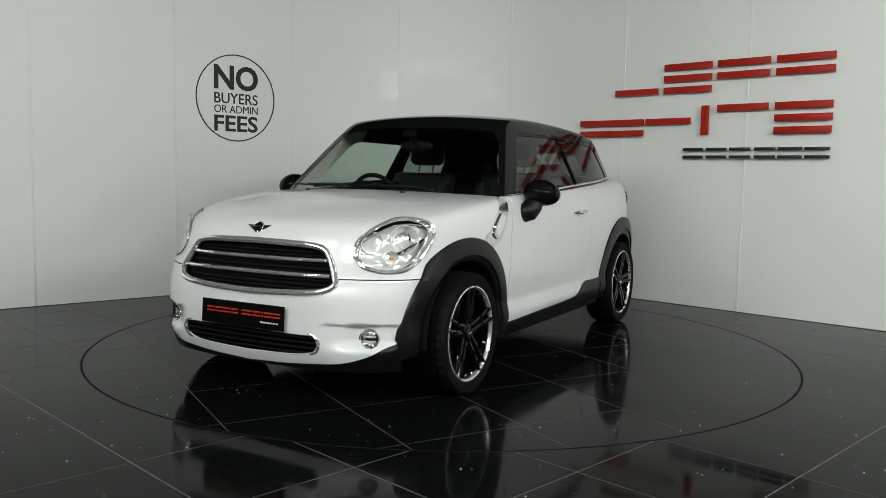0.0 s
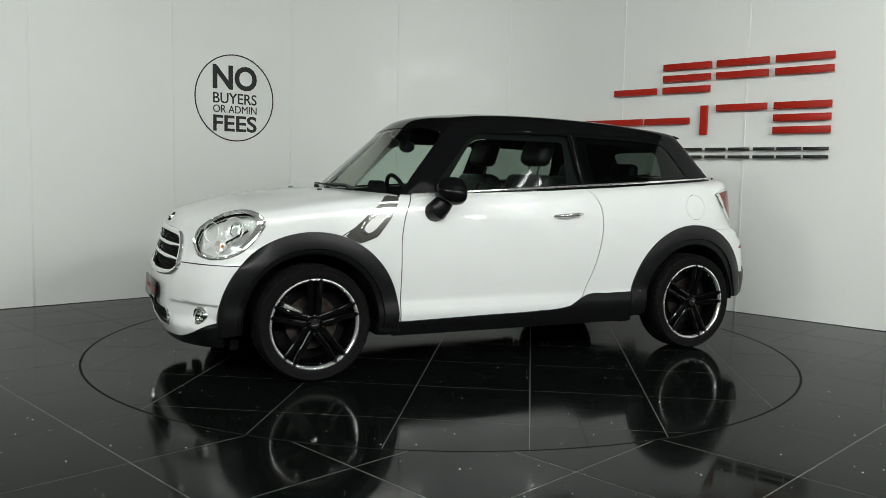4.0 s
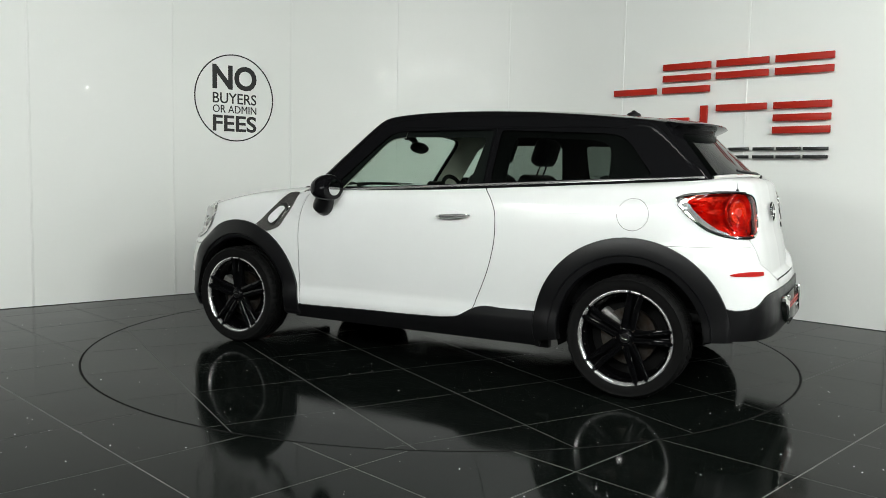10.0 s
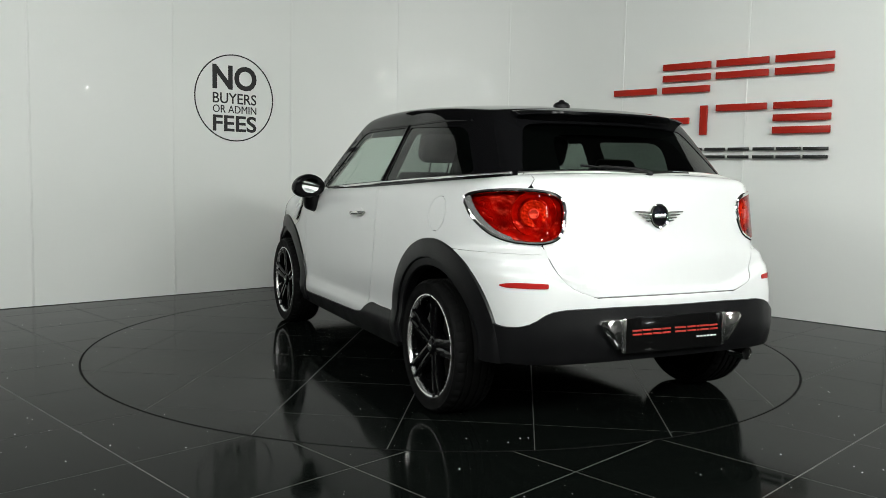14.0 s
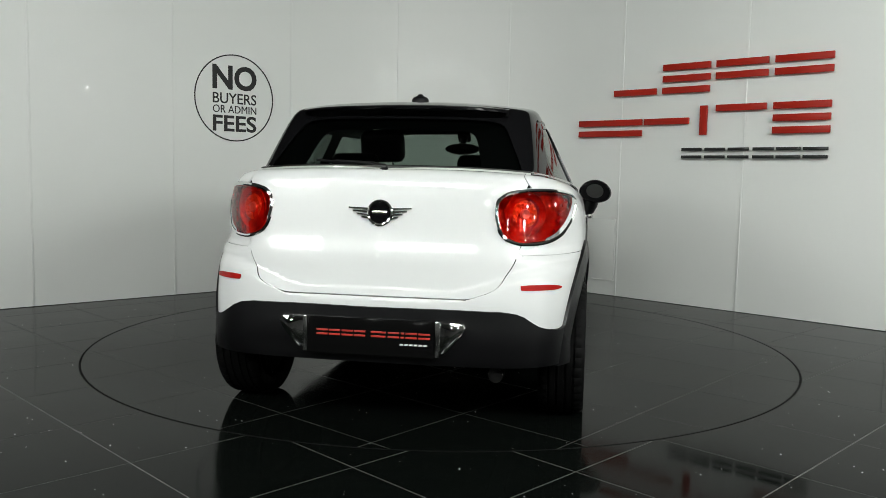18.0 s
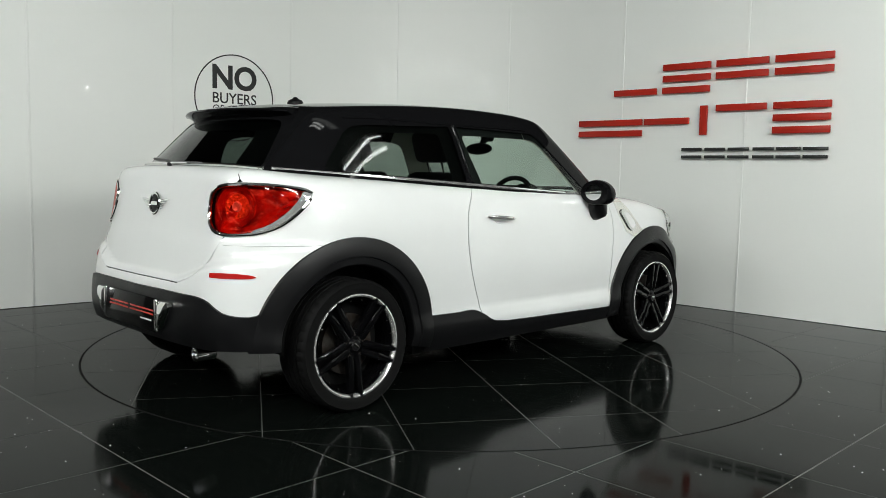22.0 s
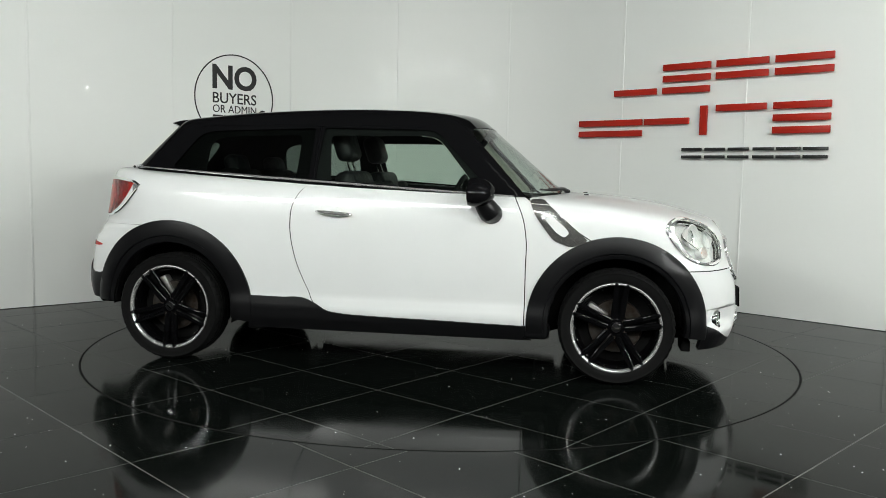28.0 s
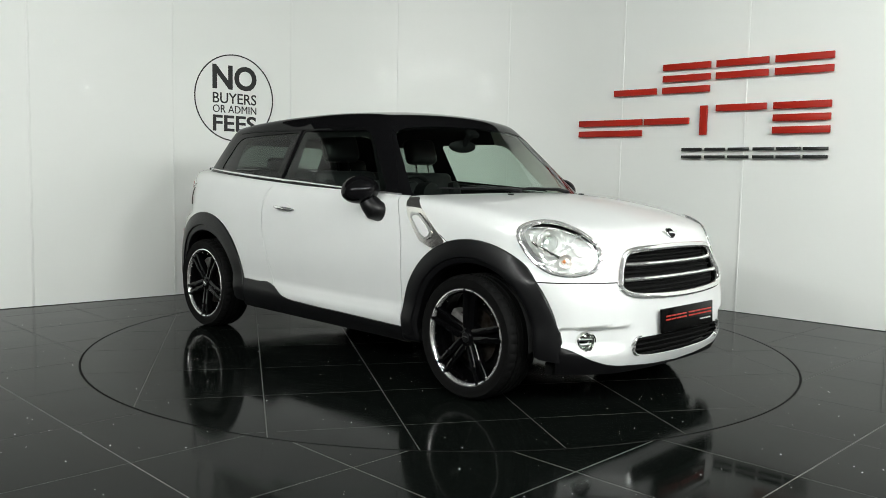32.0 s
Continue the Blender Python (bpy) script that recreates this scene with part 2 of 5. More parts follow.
def hall():
    wall = tagged(new("wall_north"), "glossy white panelled wall curving round behind the turntable", "wall", kind="structure")
    seams_left = [-7.5, -6.74, -5.54, -4.335, -3.15, -1.96, -0.567]
    seams_right = [-0.567, 0.875, 2.33, 3.52, 4.72, 5.92, 7.12, 7.5]
    for run in (seams_left, seams_right):
        for a, b in zip(run, run[1:]):
            part("panel", wall_panel(a, b), WALL, wall, smooth=True)
    # slim pale strips over the joints
    for s in (-5.54, -4.335, -3.15, -1.96, 0.875, 2.33, 3.52, 4.72):
        p, n = wall_line(s)
        bm = box(0.018, 0.006, WALL_H - 0.01, (0, 0, WALL_H / 2 + 0.005), 0.002)
        bm.transform(Matrix.Translation(p + n * 0.003) @ Matrix.Rotation(math.atan2(n.y, n.x) - math.pi / 2, 4, "Z"))
        part("joint_strip", bm, WALL, wall)
    # a solid backing behind the panels
    bm = bmesh.new()
    cols = []
    for i in range(61):
        p, n = wall_line(-7.5 + 15.0 * i / 60)
        cols.append([bm.verts.new(p - n * d + Vector((0, 0, z))) for d, z in ((0.034, 0), (0.034, WALL_H), (0.15, WALL_H), (0.15, 0))])
    for a, b in zip(cols, cols[1:]):
        for k in range(4):
            bm.faces.new((a[k], a[(k + 1) % 4], b[(k + 1) % 4], b[k]))
    part("backing", bm, HALL_WALL, wall, smooth=False)
    # unseen plain walls added to close the hall behind the camera
    l, r = Vector((-12, 5.5, 0)), Vector((12, 5.5, 0))
    back = -16.0
    for name, a, b in (("wall_rear", Vector((l.x, l.y, 0)), Vector((r.x, r.y, 0))), ("wall_west", Vector((l.x, l.y, 0)), Vector((l.x, back, 0))), ("wall_south", Vector((l.x, back, 0)), Vector((r.x, back, 0))), ("wall_east", Vector((r.x, back, 0)), Vector((r.x, r.y, 0)))):
        d = b - a
        bm = box(d.length + 0.2, 0.15, CEILING_Z, (0, 0, CEILING_Z / 2))
        bm.transform(Matrix.Translation((a + b) / 2) @ Matrix.Rotation(math.atan2(d.y, d.x), 4, "Z"))
        tagged(part(name, bm, HALL_WALL, smooth=False), "plain dark unseen wall added to close the hall", "wall", kind="structure")
    # unseen ceiling; its dark tone keeps the car's reflections dark
    bm = box(r.x - l.x + 0.3, 5.5 - back + 0.3, 0.1, ((l.x + r.x) / 2, (5.5 + back) / 2, CEILING_Z + 0.05))
    tagged(part("ceiling", bm, CEIL, smooth=False), "plain dark unseen ceiling added over the hall", "ceiling", kind="structure")


def light_fitting(eye, target, length=1.5, width=0.16, power=40, name="ceiling_light"):
    """An unseen twin-tube fitting hung from the ceiling and aimed at a place, with its lamp."""
    fit = tagged(new(name), "long white unseen twin-tube light hung from the ceiling, switched on", "ceiling light", group="ceiling lights")
    m = look(eye, target)
    fit.matrix_basis = m
    part("housing", box(length, width, 0.05, (0, 0, 0.06), 0.01), HOUSING, fit)
    for dy in (-width / 4, width / 4):
        part("tube", tube([(-length / 2 + 0.03, dy, 0.02), (length / 2 - 0.03, dy, 0.02)], 0.013, 8), TUBE, fit)
    up = m.to_3x3().inverted() @ Vector((0, 0, CEILING_Z - eye[2]))
    for dx in (-length / 3, length / 3):
        a = Vector((dx, 0, 0.08))
        part("hanger", tube([a, a + up], 0.004, 6), HOUSING, fit)
    lamp = bpy.data.lights.new("tube_light", "AREA")
    lamp.shape, lamp.size, lamp.size_y, lamp.energy, lamp.color = "RECTANGLE", length, width, power, TUBE_COLOUR
    new("tube_light", lamp).matrix_basis = m @ Matrix.Translation((0, 0, -0.01))


def twin_tubes(at, turn, length, gap, power):
    """Two bare tubes side by side under a slim white batten."""
    fit = tagged(new("twin_tube_light"), "white batten with two bare lit tubes hung from the ceiling", "ceiling light", group="twin tube lights")
    m = pose(*at, 0, 0, turn)
    fit.matrix_basis = m
    part("batten", box(length, gap + 0.10, 0.05, (0, 0, 0.075), 0.01), HOUSING, fit)
    for dx in (-length / 3, length / 3):
        part("hanger", tube([(dx, 0, 0.10), (dx, 0, CEILING_Z - at[2])], 0.004, 6), HOUSING, fit)
    for dy in (-gap / 2, gap / 2):
        part("tube", tube([(-length / 2, dy, 0.03), (length / 2, dy, 0.03)], 0.013, 8), TUBE, fit)
        lamp = bpy.data.lights.new("tube_light", "AREA")
        lamp.shape, lamp.size, lamp.size_y, lamp.energy, lamp.color = "RECTANGLE", length, 0.055, power / 2, TUBE_COLOUR
        new("tube_light", lamp).matrix_basis = m @ Matrix.Translation((0, dy, 0.01))


def glowing_beam():
    """A long white beam whose underside is made to glow, for its reflection in the windows."""
    fit = tagged(new("glowing_beam"), "long white ceiling beam given a glow of its own", "ceiling light")
    fit.matrix_basis = pose(1.35, -2.36, 3.86)
    part("housing", box(2.2, 0.20, 0.06, (0, 0, 0.04), 0.012), HOUSING, fit)
    part("diffuser", box(2.14, 0.15, 0.02, (0, 0, 0.003), 0.006), BEAM_GLOW, fit, "glowing underside added to the beam")
    for dx in (-0.8, 0.8):
        part("hanger", tube([(dx, 0, 0.07), (dx, 0, CEILING_Z - 3.86)], 0.004, 6), HOUSING, fit)


def panel_light(x, y):
    fit = tagged(new("panel_light"), "square glowing ceiling panel in a white frame", "ceiling light", group="ceiling panels")
    fit.matrix_basis = pose(x, y, CEILING_Z - 0.05)
    part("frame", box(0.66, 0.66, 0.04, (0, 0, 0.026), 0.008), HOUSING, fit)
    part("diffuser", box(0.60, 0.60, 0.012, (0, 0, 0.002), 0.003), PANEL_GLOW, fit, "glowing diffuser")


def pendant(x, y, z, r, h):
    # bulb out of view, strong enough to leave a glint on the wall
    fit = tagged(new("glint_bulb"), "unseen bulb on a cord, standing in for a glint source", "pendant lamp", group="pendant lamps")
    fit.matrix_basis = pose(x, y, z)
    part("bulb", lathe([(0.002, -h), (r * 0.7, -h * 0.75), (r, -h * 0.2), (r * 0.85, h * 0.45), (0.010, h * 0.9)], 10, "z"), BULB, fit, "glowing bulb")
    part("cap", lathe([(0.010, h * 0.9), (0.014, h * 0.9 + 0.002), (0.014, h * 0.9 + 0.05), (0.004, h * 0.9 + 0.055)], 10, "z"), HOUSING, fit)
    part("cord", tube([(0, 0, h * 0.9 + 0.05), (0, 0, CEILING_Z - z)], 0.003, 6), DARK, fit)


def slim_tube(x, y, turn):
    fit = tagged(new("slim_tube_light"), "slim lit tube close under the ceiling", "ceiling light", group="slim tubes")
    fit.matrix_basis = pose(x, y, CEILING_Z - 0.10, 0, 0, turn)
    part("batten", box(1.1, 0.05, 0.05, (0, 0, 0.07), 0.01), HOUSING, fit)
    part("tube", tube([(-0.52, 0, 0.025), (0.52, 0, 0.025)], 0.009, 8), SLIM_GLOW, fit)


def lights():
    for eye, target, length, width, power in LIGHTS:
        light_fitting(eye, target, length, width, power)
    for row in TWINS:
        twin_tubes(*row)
    glowing_beam()
    for row in PANELS:
        panel_light(*row)
    for row in GLINT_BULBS:
        pendant(*row)
    for row in SLIM:
        slim_tube(*row)


def clipped(cell, outside, r, n=1):
    """A square cell's outline cut by the table's circle: kept outside it or inside it. Returns a list of points, or none."""
    pts = []
    m = len(cell)
    fine = []
    for i in range(m):
        a, b = cell[i], cell[(i + 1) % m]
        for k in range(24):
            fine.append(a + (b - a) * (k / 24))
    keep = [(p.length > r) == outside for p in fine]
    if all(keep):
        return list(cell)
    if not any(keep):
        return None
    out, cross = [], []
    for i in range(len(fine)):
        j = (i + 1) % len(fine)
        if keep[i]:
            out.append(fine[i])
        if keep[i] != keep[j]:
            lo, hi = fine[i], fine[j]
            for _ in range(25):
                mid = (lo + hi) / 2
                lo, hi = (mid, hi) if ((mid.length > r) == outside) == keep[i] else (lo, mid)
            out.append((lo + hi) / 2)
            cross.append(len(out) - 1)
    if len(cross) != 2:
        return out
    a, b = cross
    # follow the circle between the two crossings, on the side where the outline left the kept part
    first = keep[0]
    i, j = (a, b) if first else (b, a)
    p, q = out[i], out[j]
    a0, a1 = math.atan2(p.y, p.x), math.atan2(q.y, q.x)
    d = (a1 - a0 + math.pi) % (2 * math.pi) - math.pi
    arc = [Vector((r * math.cos(a0 + d * k / 16), r * math.sin(a0 + d * k / 16))) for k in range(1, 16)]
    if first:
        return out[:a + 1] + arc + out[b:]
    return out + arc


def tile_bm(outline, top=0.0, depth=0.012, chamfer=0.0007):
    """A polished tile with a fine worn edge."""
    bm = bmesh.new()
    c = sum(outline, Vector((0, 0))) / len(outline)
    rings = []
    for inset, z in ((chamfer, top), (0, top - chamfer), (0, top - depth)):
        ring = []
        for p in outline:
            d = (p - c)
            q = p - d.normalized() * inset if d.length else p
            ring.append(bm.verts.new((q.x, q.y, z)))
        rings.append(ring)
    bm.faces.new(rings[0])
    for a, b in zip(rings, rings[1:]):
        for i in range(len(a)):
            j = (i + 1) % len(a)
            bm.faces.new((a[i], a[j], b[j], b[i]))
    return bm


TABLE_R, PITCH, JOINT = 2.249, 0.604, 0.0042


def tiles(parent, angle, off_u, off_v, outside, r, reach, joint=JOINT):
    """Square tiles on a grid turned by angle; whole tiles share one mesh."""
    turn = Matrix.Rotation(radians(angle), 2)
    g = PITCH / 2 - joint / 2
    whole = None
    n = int(reach / PITCH) + 2
    far = []
    for i in range(-n, n):
        for j in range(-n, n):
            c = turn @ Vector(((i + 0.5) * PITCH + off_u, (j + 0.5) * PITCH + off_v))
            if outside and not (-12 < c.x < 12 and -16 < c.y < 5.4):
                continue
            if not outside and c.length > r + 0.5:
                continue
            cell = [c + turn @ Vector(q) for q in ((-g, -g), (g, -g), (g, g), (-g, g))]
            o = clipped(cell, outside, r)
            if not o or len(o) < 3:
                continue
            if len(o) == 4:
                if outside and not (c.y > -3.6 and c.length < 4.4):
                    far.append(cell)
                    continue
                if whole is None:
                    bm = tile_bm([Vector(q) for q in ((-g, -g), (g, -g), (g, g), (-g, g))])
                    ob = part("tile", bm, TILE, parent, smooth=False)
                    whole = ob.data
                else:
                    ob = shared("tile", whole, parent)
                ob.matrix_basis = pose(c.x, c.y, 0, 0, 0, angle)
            else:
                part("tile", tile_bm(o), TILE, parent, smooth=False)
    if far:
        bm = bmesh.new()
        for cell in far:
            bm.faces.new([bm.verts.new((p.x, p.y, 0)) for p in cell])
        tagged(part("far_tiles", bm, TILE, parent, smooth=False), kind="stuff")


def crumbs(parent, count, place, r0, r1, seed):
    """Loose pale grit scattered on the tiles."""
    rnd = random.Random(seed)
    bm = bmesh.new()
    for _ in range(count):
        r = math.sqrt(rnd.uniform(r0 * r0, r1 * r1))
        x, y = place(r, rnd.uniform(0, 2 * math.pi))
        if y > 1.3 and r > 2.4:
            continue
        s = rnd.choice((0.0012, 0.0015, 0.0018, 0.0022, 0.0034))
        t = rnd.uniform(0, 3)
        top = bm.verts.new((x, y, 0.0004 + s))
        ring = [bm.verts.new((x + s * rnd.uniform(0.7, 1.5) * math.cos(t + k * 1.257), y + s * rnd.uniform(0.7, 1.5) * math.sin(t + k * 1.257), 0.0004)) for k in range(5)]
        for k in range(5):
            bm.faces.new((top, ring[k], ring[(k + 1) % 5]))
    tagged(part("grit", bm, WHITE_INK, parent, "pale grit on the tiles", smooth=False), kind="stuff")


def floors():
    floor = tagged(part("floor", box(24.2, 21.7, 0.1, (0, -5.25, -0.0509)), GROUT, smooth=False), "polished black tiled showroom floor with pale joints", "floor", kind="structure")
    tiles(floor, 45.0, -0.155, -0.296, True, TABLE_R + 0.006, 18, 0.0056)
    # dark slot round the table
    bm = lathe([(TABLE_R - 0.008, -0.0005), (TABLE_R + 0.008, -0.0005), (TABLE_R + 0.008, -0.0010), (TABLE_R - 0.008, -0.0010)], 128, "z", closed=True)
    crumbs(floor, 460, lambda r, a: (r * math.cos(a), r * math.sin(a)), TABLE_R + 0.03, 3.6, 5)
    part("slot", bm, DARK, floor, "dark gap round the turntable")
    table = tagged(new("turntable"), "round black tiled turntable set flush in the floor", "turntable")
    bm = lathe([(0.001, -0.0007), (TABLE_R - 0.009, -0.0007), (TABLE_R - 0.009, -0.0009), (0.001, -0.0009)], 128, "z", closed=True)
    part("bed", bm, BED, table)
    crumbs(table, 300, lambda r, a: (r * math.cos(a), r * math.sin(a)), 0.2, TABLE_R - 0.03, 9)
    tiles(table, 58.65, 0.0, 0.0, False, TABLE_R - 0.006, 3)
    return table


# ---- the car's form ----
def curve(*pairs):
    """A smooth curve through (at, value) pairs, for arrays."""
    xs = np.array([p[0] for p in pairs], float)
    ys = np.array([p[1] for p in pairs], float)
    order = np.argsort(xs)
    xs, ys = xs[order], ys[order]
    d = np.gradient(ys, xs)

    def f(x):
        x = np.clip(np.asarray(x, float), xs[0], xs[-1])
        i = np.clip(np.searchsorted(xs, x) - 1, 0, len(xs) - 2)
        h = xs[i + 1] - xs[i]
        t = (x - xs[i]) / h
        return ys[i] * (2 * t**3 - 3 * t**2 + 1) + h * d[i] * (t**3 - 2 * t**2 + t) + ys[i + 1] * (3 * t**2 - 2 * t**3) + h * d[i + 1] * (t**3 - t**2)
    return f


HUB_F, HUB_R, HUB_Z, TRACK = 1.298, -1.298, 0.316, 0.772
half_width = curve((-2.1, 0.77), (-1.75, 0.805), (-1.5, 0.845), (-1.3, 0.858), (-0.8, 0.862), (0, 0.862), (0.8, 0.855), (1.3, 0.842), (1.55, 0.80), (1.75, 0.745), (2.05, 0.65))
flank = curve((0.15, 0.07), (0.22, 0.045), (0.29, 0.018), (0.34, 0.009), (0.385, 0.014), (0.42, 0.0185), (0.45, 0.0165), (0.55, 0.007), (0.75, 0.0), (0.9, 0.007), (1.0, 0.026), (1.07, 0.055), (1.2, 0.13))
nose = curve((0.12, 1.93), (0.2, 1.98), (0.27, 2.012), (0.35, 2.025), (0.45, 2.023), (0.55, 2.012), (0.61, 1.992), (0.70, 1.973), (0.78, 1.948), (0.86, 1.920), (0.95, 1.877), (1.05, 1.81))
nose_sweep = curve((0, 0), (0.25, 0.012), (0.4, 0.04), (0.55, 0.10), (0.65, 0.17), (0.75, 0.30), (0.9, 0.60))
bumper_sweep = curve((0, 0), (0.25, 0.008), (0.4, 0.028), (0.5, 0.052), (0.55, 0.076), (0.65, 0.135), (0.72, 0.190), (0.78, 0.270), (0.85, 0.41), (0.9, 0.52))
bonnet_line = curve((2.1, 0.74), (1.95, 0.866), (1.8, 0.921), (1.6, 0.973), (1.36, 1.011), (1.14, 1.028), (0.95, 1.034), (0.5, 1.045), (-0.45, 1.070), (-1.5, 1.130), (-1.75, 1.148), (-1.9, 1.143), (-2.05, 1.09))
bonnet_crown = curve((2.1, 0.20), (1.55, 0.13), (1.0, 0.06), (0.5, 0.03), (-1.5, 0.03), (-2.0, 0.06))
tail = curve((0.15, -1.80), (0.25, -1.90), (0.32, -1.952), (0.40, -1.979), (0.54, -1.977), (0.60, -1.970), (0.66, -1.958), (0.72, -1.942), (0.80, -1.92))
hatch = curve((0.50, -1.945), (0.60, -1.935), (0.70, -1.918), (0.785, -1.902), (0.85, -1.884), (0.96, -1.864), (1.05, -1.849), (1.12, -1.836), (1.20, -1.808))
tail_sweep = curve((0, 0), (0.3, 0.006), (0.5, 0.020), (0.6, 0.041), (0.68, 0.078), (0.74, 0.132), (0.79, 0.208), (0.9, 0.44))
cabin_width = curve((1.0, 0.735), (0.7, 0.765), (0.3, 0.785), (-0.4, 0.79), (-1.0, 0.765), (-1.4, 0.71), (-1.8, 0.61), (-2.0, 0.55))
roof_line = curve((0.8, 1.405), (0.6, 1.463), (0.4, 1.499), (0.2, 1.523), (-0.1, 1.535), (-0.5, 1.531), (-0.82, 1.516), (-1.14, 1.490), (-1.475, 1.452), (-1.75, 1.398))


def belt(x):
    return 1.043 - 0.0545 * np.asarray(x)


def blend(k, *fields):
    top = np.maximum.reduce(fields)
    return top + k * np.log(sum(np.exp((f - top) / k) for f in fields))


def ramp(a, b, v):
    t = np.clip((v - a) / (b - a), 0, 1)
    return t * t * (3 - 2 * t)


def scoop(y, z):
    """Hollow round each fog lamp, sharp above and soft below."""
    return 0.056 * ramp(0.40, 0.61, y) * (1 - ramp(0.70, 0.76, y)) * ramp(0.285, 0.35, z) * (1 - ramp(0.408, 0.428, z))


def lower_body(p):
    x, y, z = p[..., 0], np.sqrt(p[..., 1] ** 2 + 1e-8), p[..., 2]
    low = ramp(0.72, 0.62, z)
    side = y - half_width(x) - 0.034 * ramp(1.42, 1.74, x) * low + flank(z)
    top = z - bonnet_line(x) + bonnet_crown(x) * y ** 2.2
    front = (x - nose(z) + nose_sweep(y) * (1 - low) + bumper_sweep(y) * low + scoop(y, z)) * 0.8
    ledge = 0.612 + 0.105 * ramp(0.30, 0.70, y)
    up = ramp(ledge - 0.010, ledge + 0.036, z)
    rear = (tail(z) * (1 - up) + hatch(z) * up + tail_sweep(y) + 0.066 * ramp(0.54, 0.76, y) * ramp(0.765, 0.82, z) - x) * 0.9
    return blend(0.022, blend(0.026, side, top), front, rear)


def screen_x(y, z):
    return 0.985 - (z - 1.03) * 1.17 - 0.36 * y ** 2


def back_x(y, z):
    return -1.795 + (z - 1.13) * 1.06 + 0.42 * y ** 2


def greenhouse(p):
    x, y, z = p[..., 0], np.sqrt(p[..., 1] ** 2 + 1e-8), p[..., 2]
    lean = 0.50 - 0.125 * ramp(-0.4, -1.2, x)
    side = (y - cabin_width(x) + lean * (z - 1.05) + 0.25 * np.maximum(z - 1.3, 0) ** 2) * 0.9
    top = z - roof_line(x) + 0.11 * y ** 2
    front = (x - screen_x(y, z)) * 0.65
    rear = (back_x(y, z) - x) * 0.68
    return blend(0.014, side, top, front, rear)


class Sheet:
    """A curved skin: places, normals and faces."""

    def __init__(self, v, n, polys):
        self.v, self.n, self.polys = v, n, polys


def gradient(field, p):
    g = np.stack([(field(p + d) - field(p - d)) for d in np.eye(3) * 0.0015], -1)
    return g / np.maximum(np.linalg.norm(g, axis=-1, keepdims=True), 1e-9)


def cast(field, start, way, reach=1.6):
    """Where rays from inside leave the form."""
    lo, hi = np.zeros(start.shape[:-1]), np.full(start.shape[:-1], reach)
    for _ in range(40):
        mid = (lo + hi) / 2
        inside = field(start + way * mid[..., None]) < 0
        lo, hi = np.where(inside, mid, lo), np.where(inside, hi, mid)
    return start + way * lo[..., None]


def skin(field, x_rear, x_front, z, elevations, n_end, n_side):
    """Half of a form (its left), by rays from a line along the car's middle."""
    starts, azimuths = [], []
    for i in range(n_end):
        starts.append(x_front), azimuths.append(90.0 * i / n_end)
    for i in range(n_side):
        starts.append(x_front + (x_rear - x_front) * i / (n_side - 1)), azimuths.append(90.0)
    for i in range(1, n_end + 1):
        starts.append(x_rear), azimuths.append(90 + 90.0 * i / n_end)
    a = np.radians(np.array(azimuths))[:, None]
    e = np.radians(np.array(elevations))[None, :]
    way = np.stack([np.cos(a) * np.cos(e), np.sin(a) * np.cos(e), np.sin(e) + 0 * a], -1)
    start = np.zeros(way.shape)
    start[..., 0] = np.array(starts)[:, None]
    start[..., 2] = z
    p = cast(field, start, way)
    n = gradient(field, p)
    p[0, :, 1] = p[-1, :, 1] = 0
    p[:, -1, 1] = 0
    rows, cols = p.shape[:2]
    polys = []
    for i in range(rows - 1):
        for j in range(cols - 1):
            q = (i * cols + j, (i + 1) * cols + j, (i + 1) * cols + j + 1, i * cols + j + 1)
            polys.append(q)
    return Sheet(p.reshape(-1, 3), n.reshape(-1, 3), polys)


def cut(sheet, keep):
    """The part of a sheet where keep(places) is above zero, with clean cut edges."""
    f = keep(sheet.v)
    f = np.where(np.abs(f) < 1e-5, 1e-5, f)
    v, n = list(sheet.v), list(sheet.n)
    made, polys = {}, []
    inside = f > 0
    for q in sheet.polys:
        ins = [inside[i] for i in q]
        if all(ins):
            polys.append(q)
        elif any(ins):
            out = []
            for a, b in zip(q, q[1:] + q[:1]):
                if inside[a]:
                    out.append(a)
                if inside[a] != inside[b]:
                    key = (min(a, b), max(a, b))
                    if key not in made:
                        lo, hi = key
                        t = f[lo] / (f[lo] - f[hi])
                        made[key] = len(v)
                        v.append(sheet.v[lo] * (1 - t) + sheet.v[hi] * t)
                        m = sheet.n[lo] * (1 - t) + sheet.n[hi] * t
                        n.append(m / np.linalg.norm(m))
                    out.append(made[key])
            if len(out) > 2:
                polys.append(tuple(out))
    used = sorted({i for q in polys for i in q})
    where = {u: k for k, u in enumerate(used)}
    return Sheet(np.array([v[i] for i in used]).reshape(-1, 3), np.array([n[i] for i in used]).reshape(-1, 3), [tuple(where[i] for i in q) for q in polys])


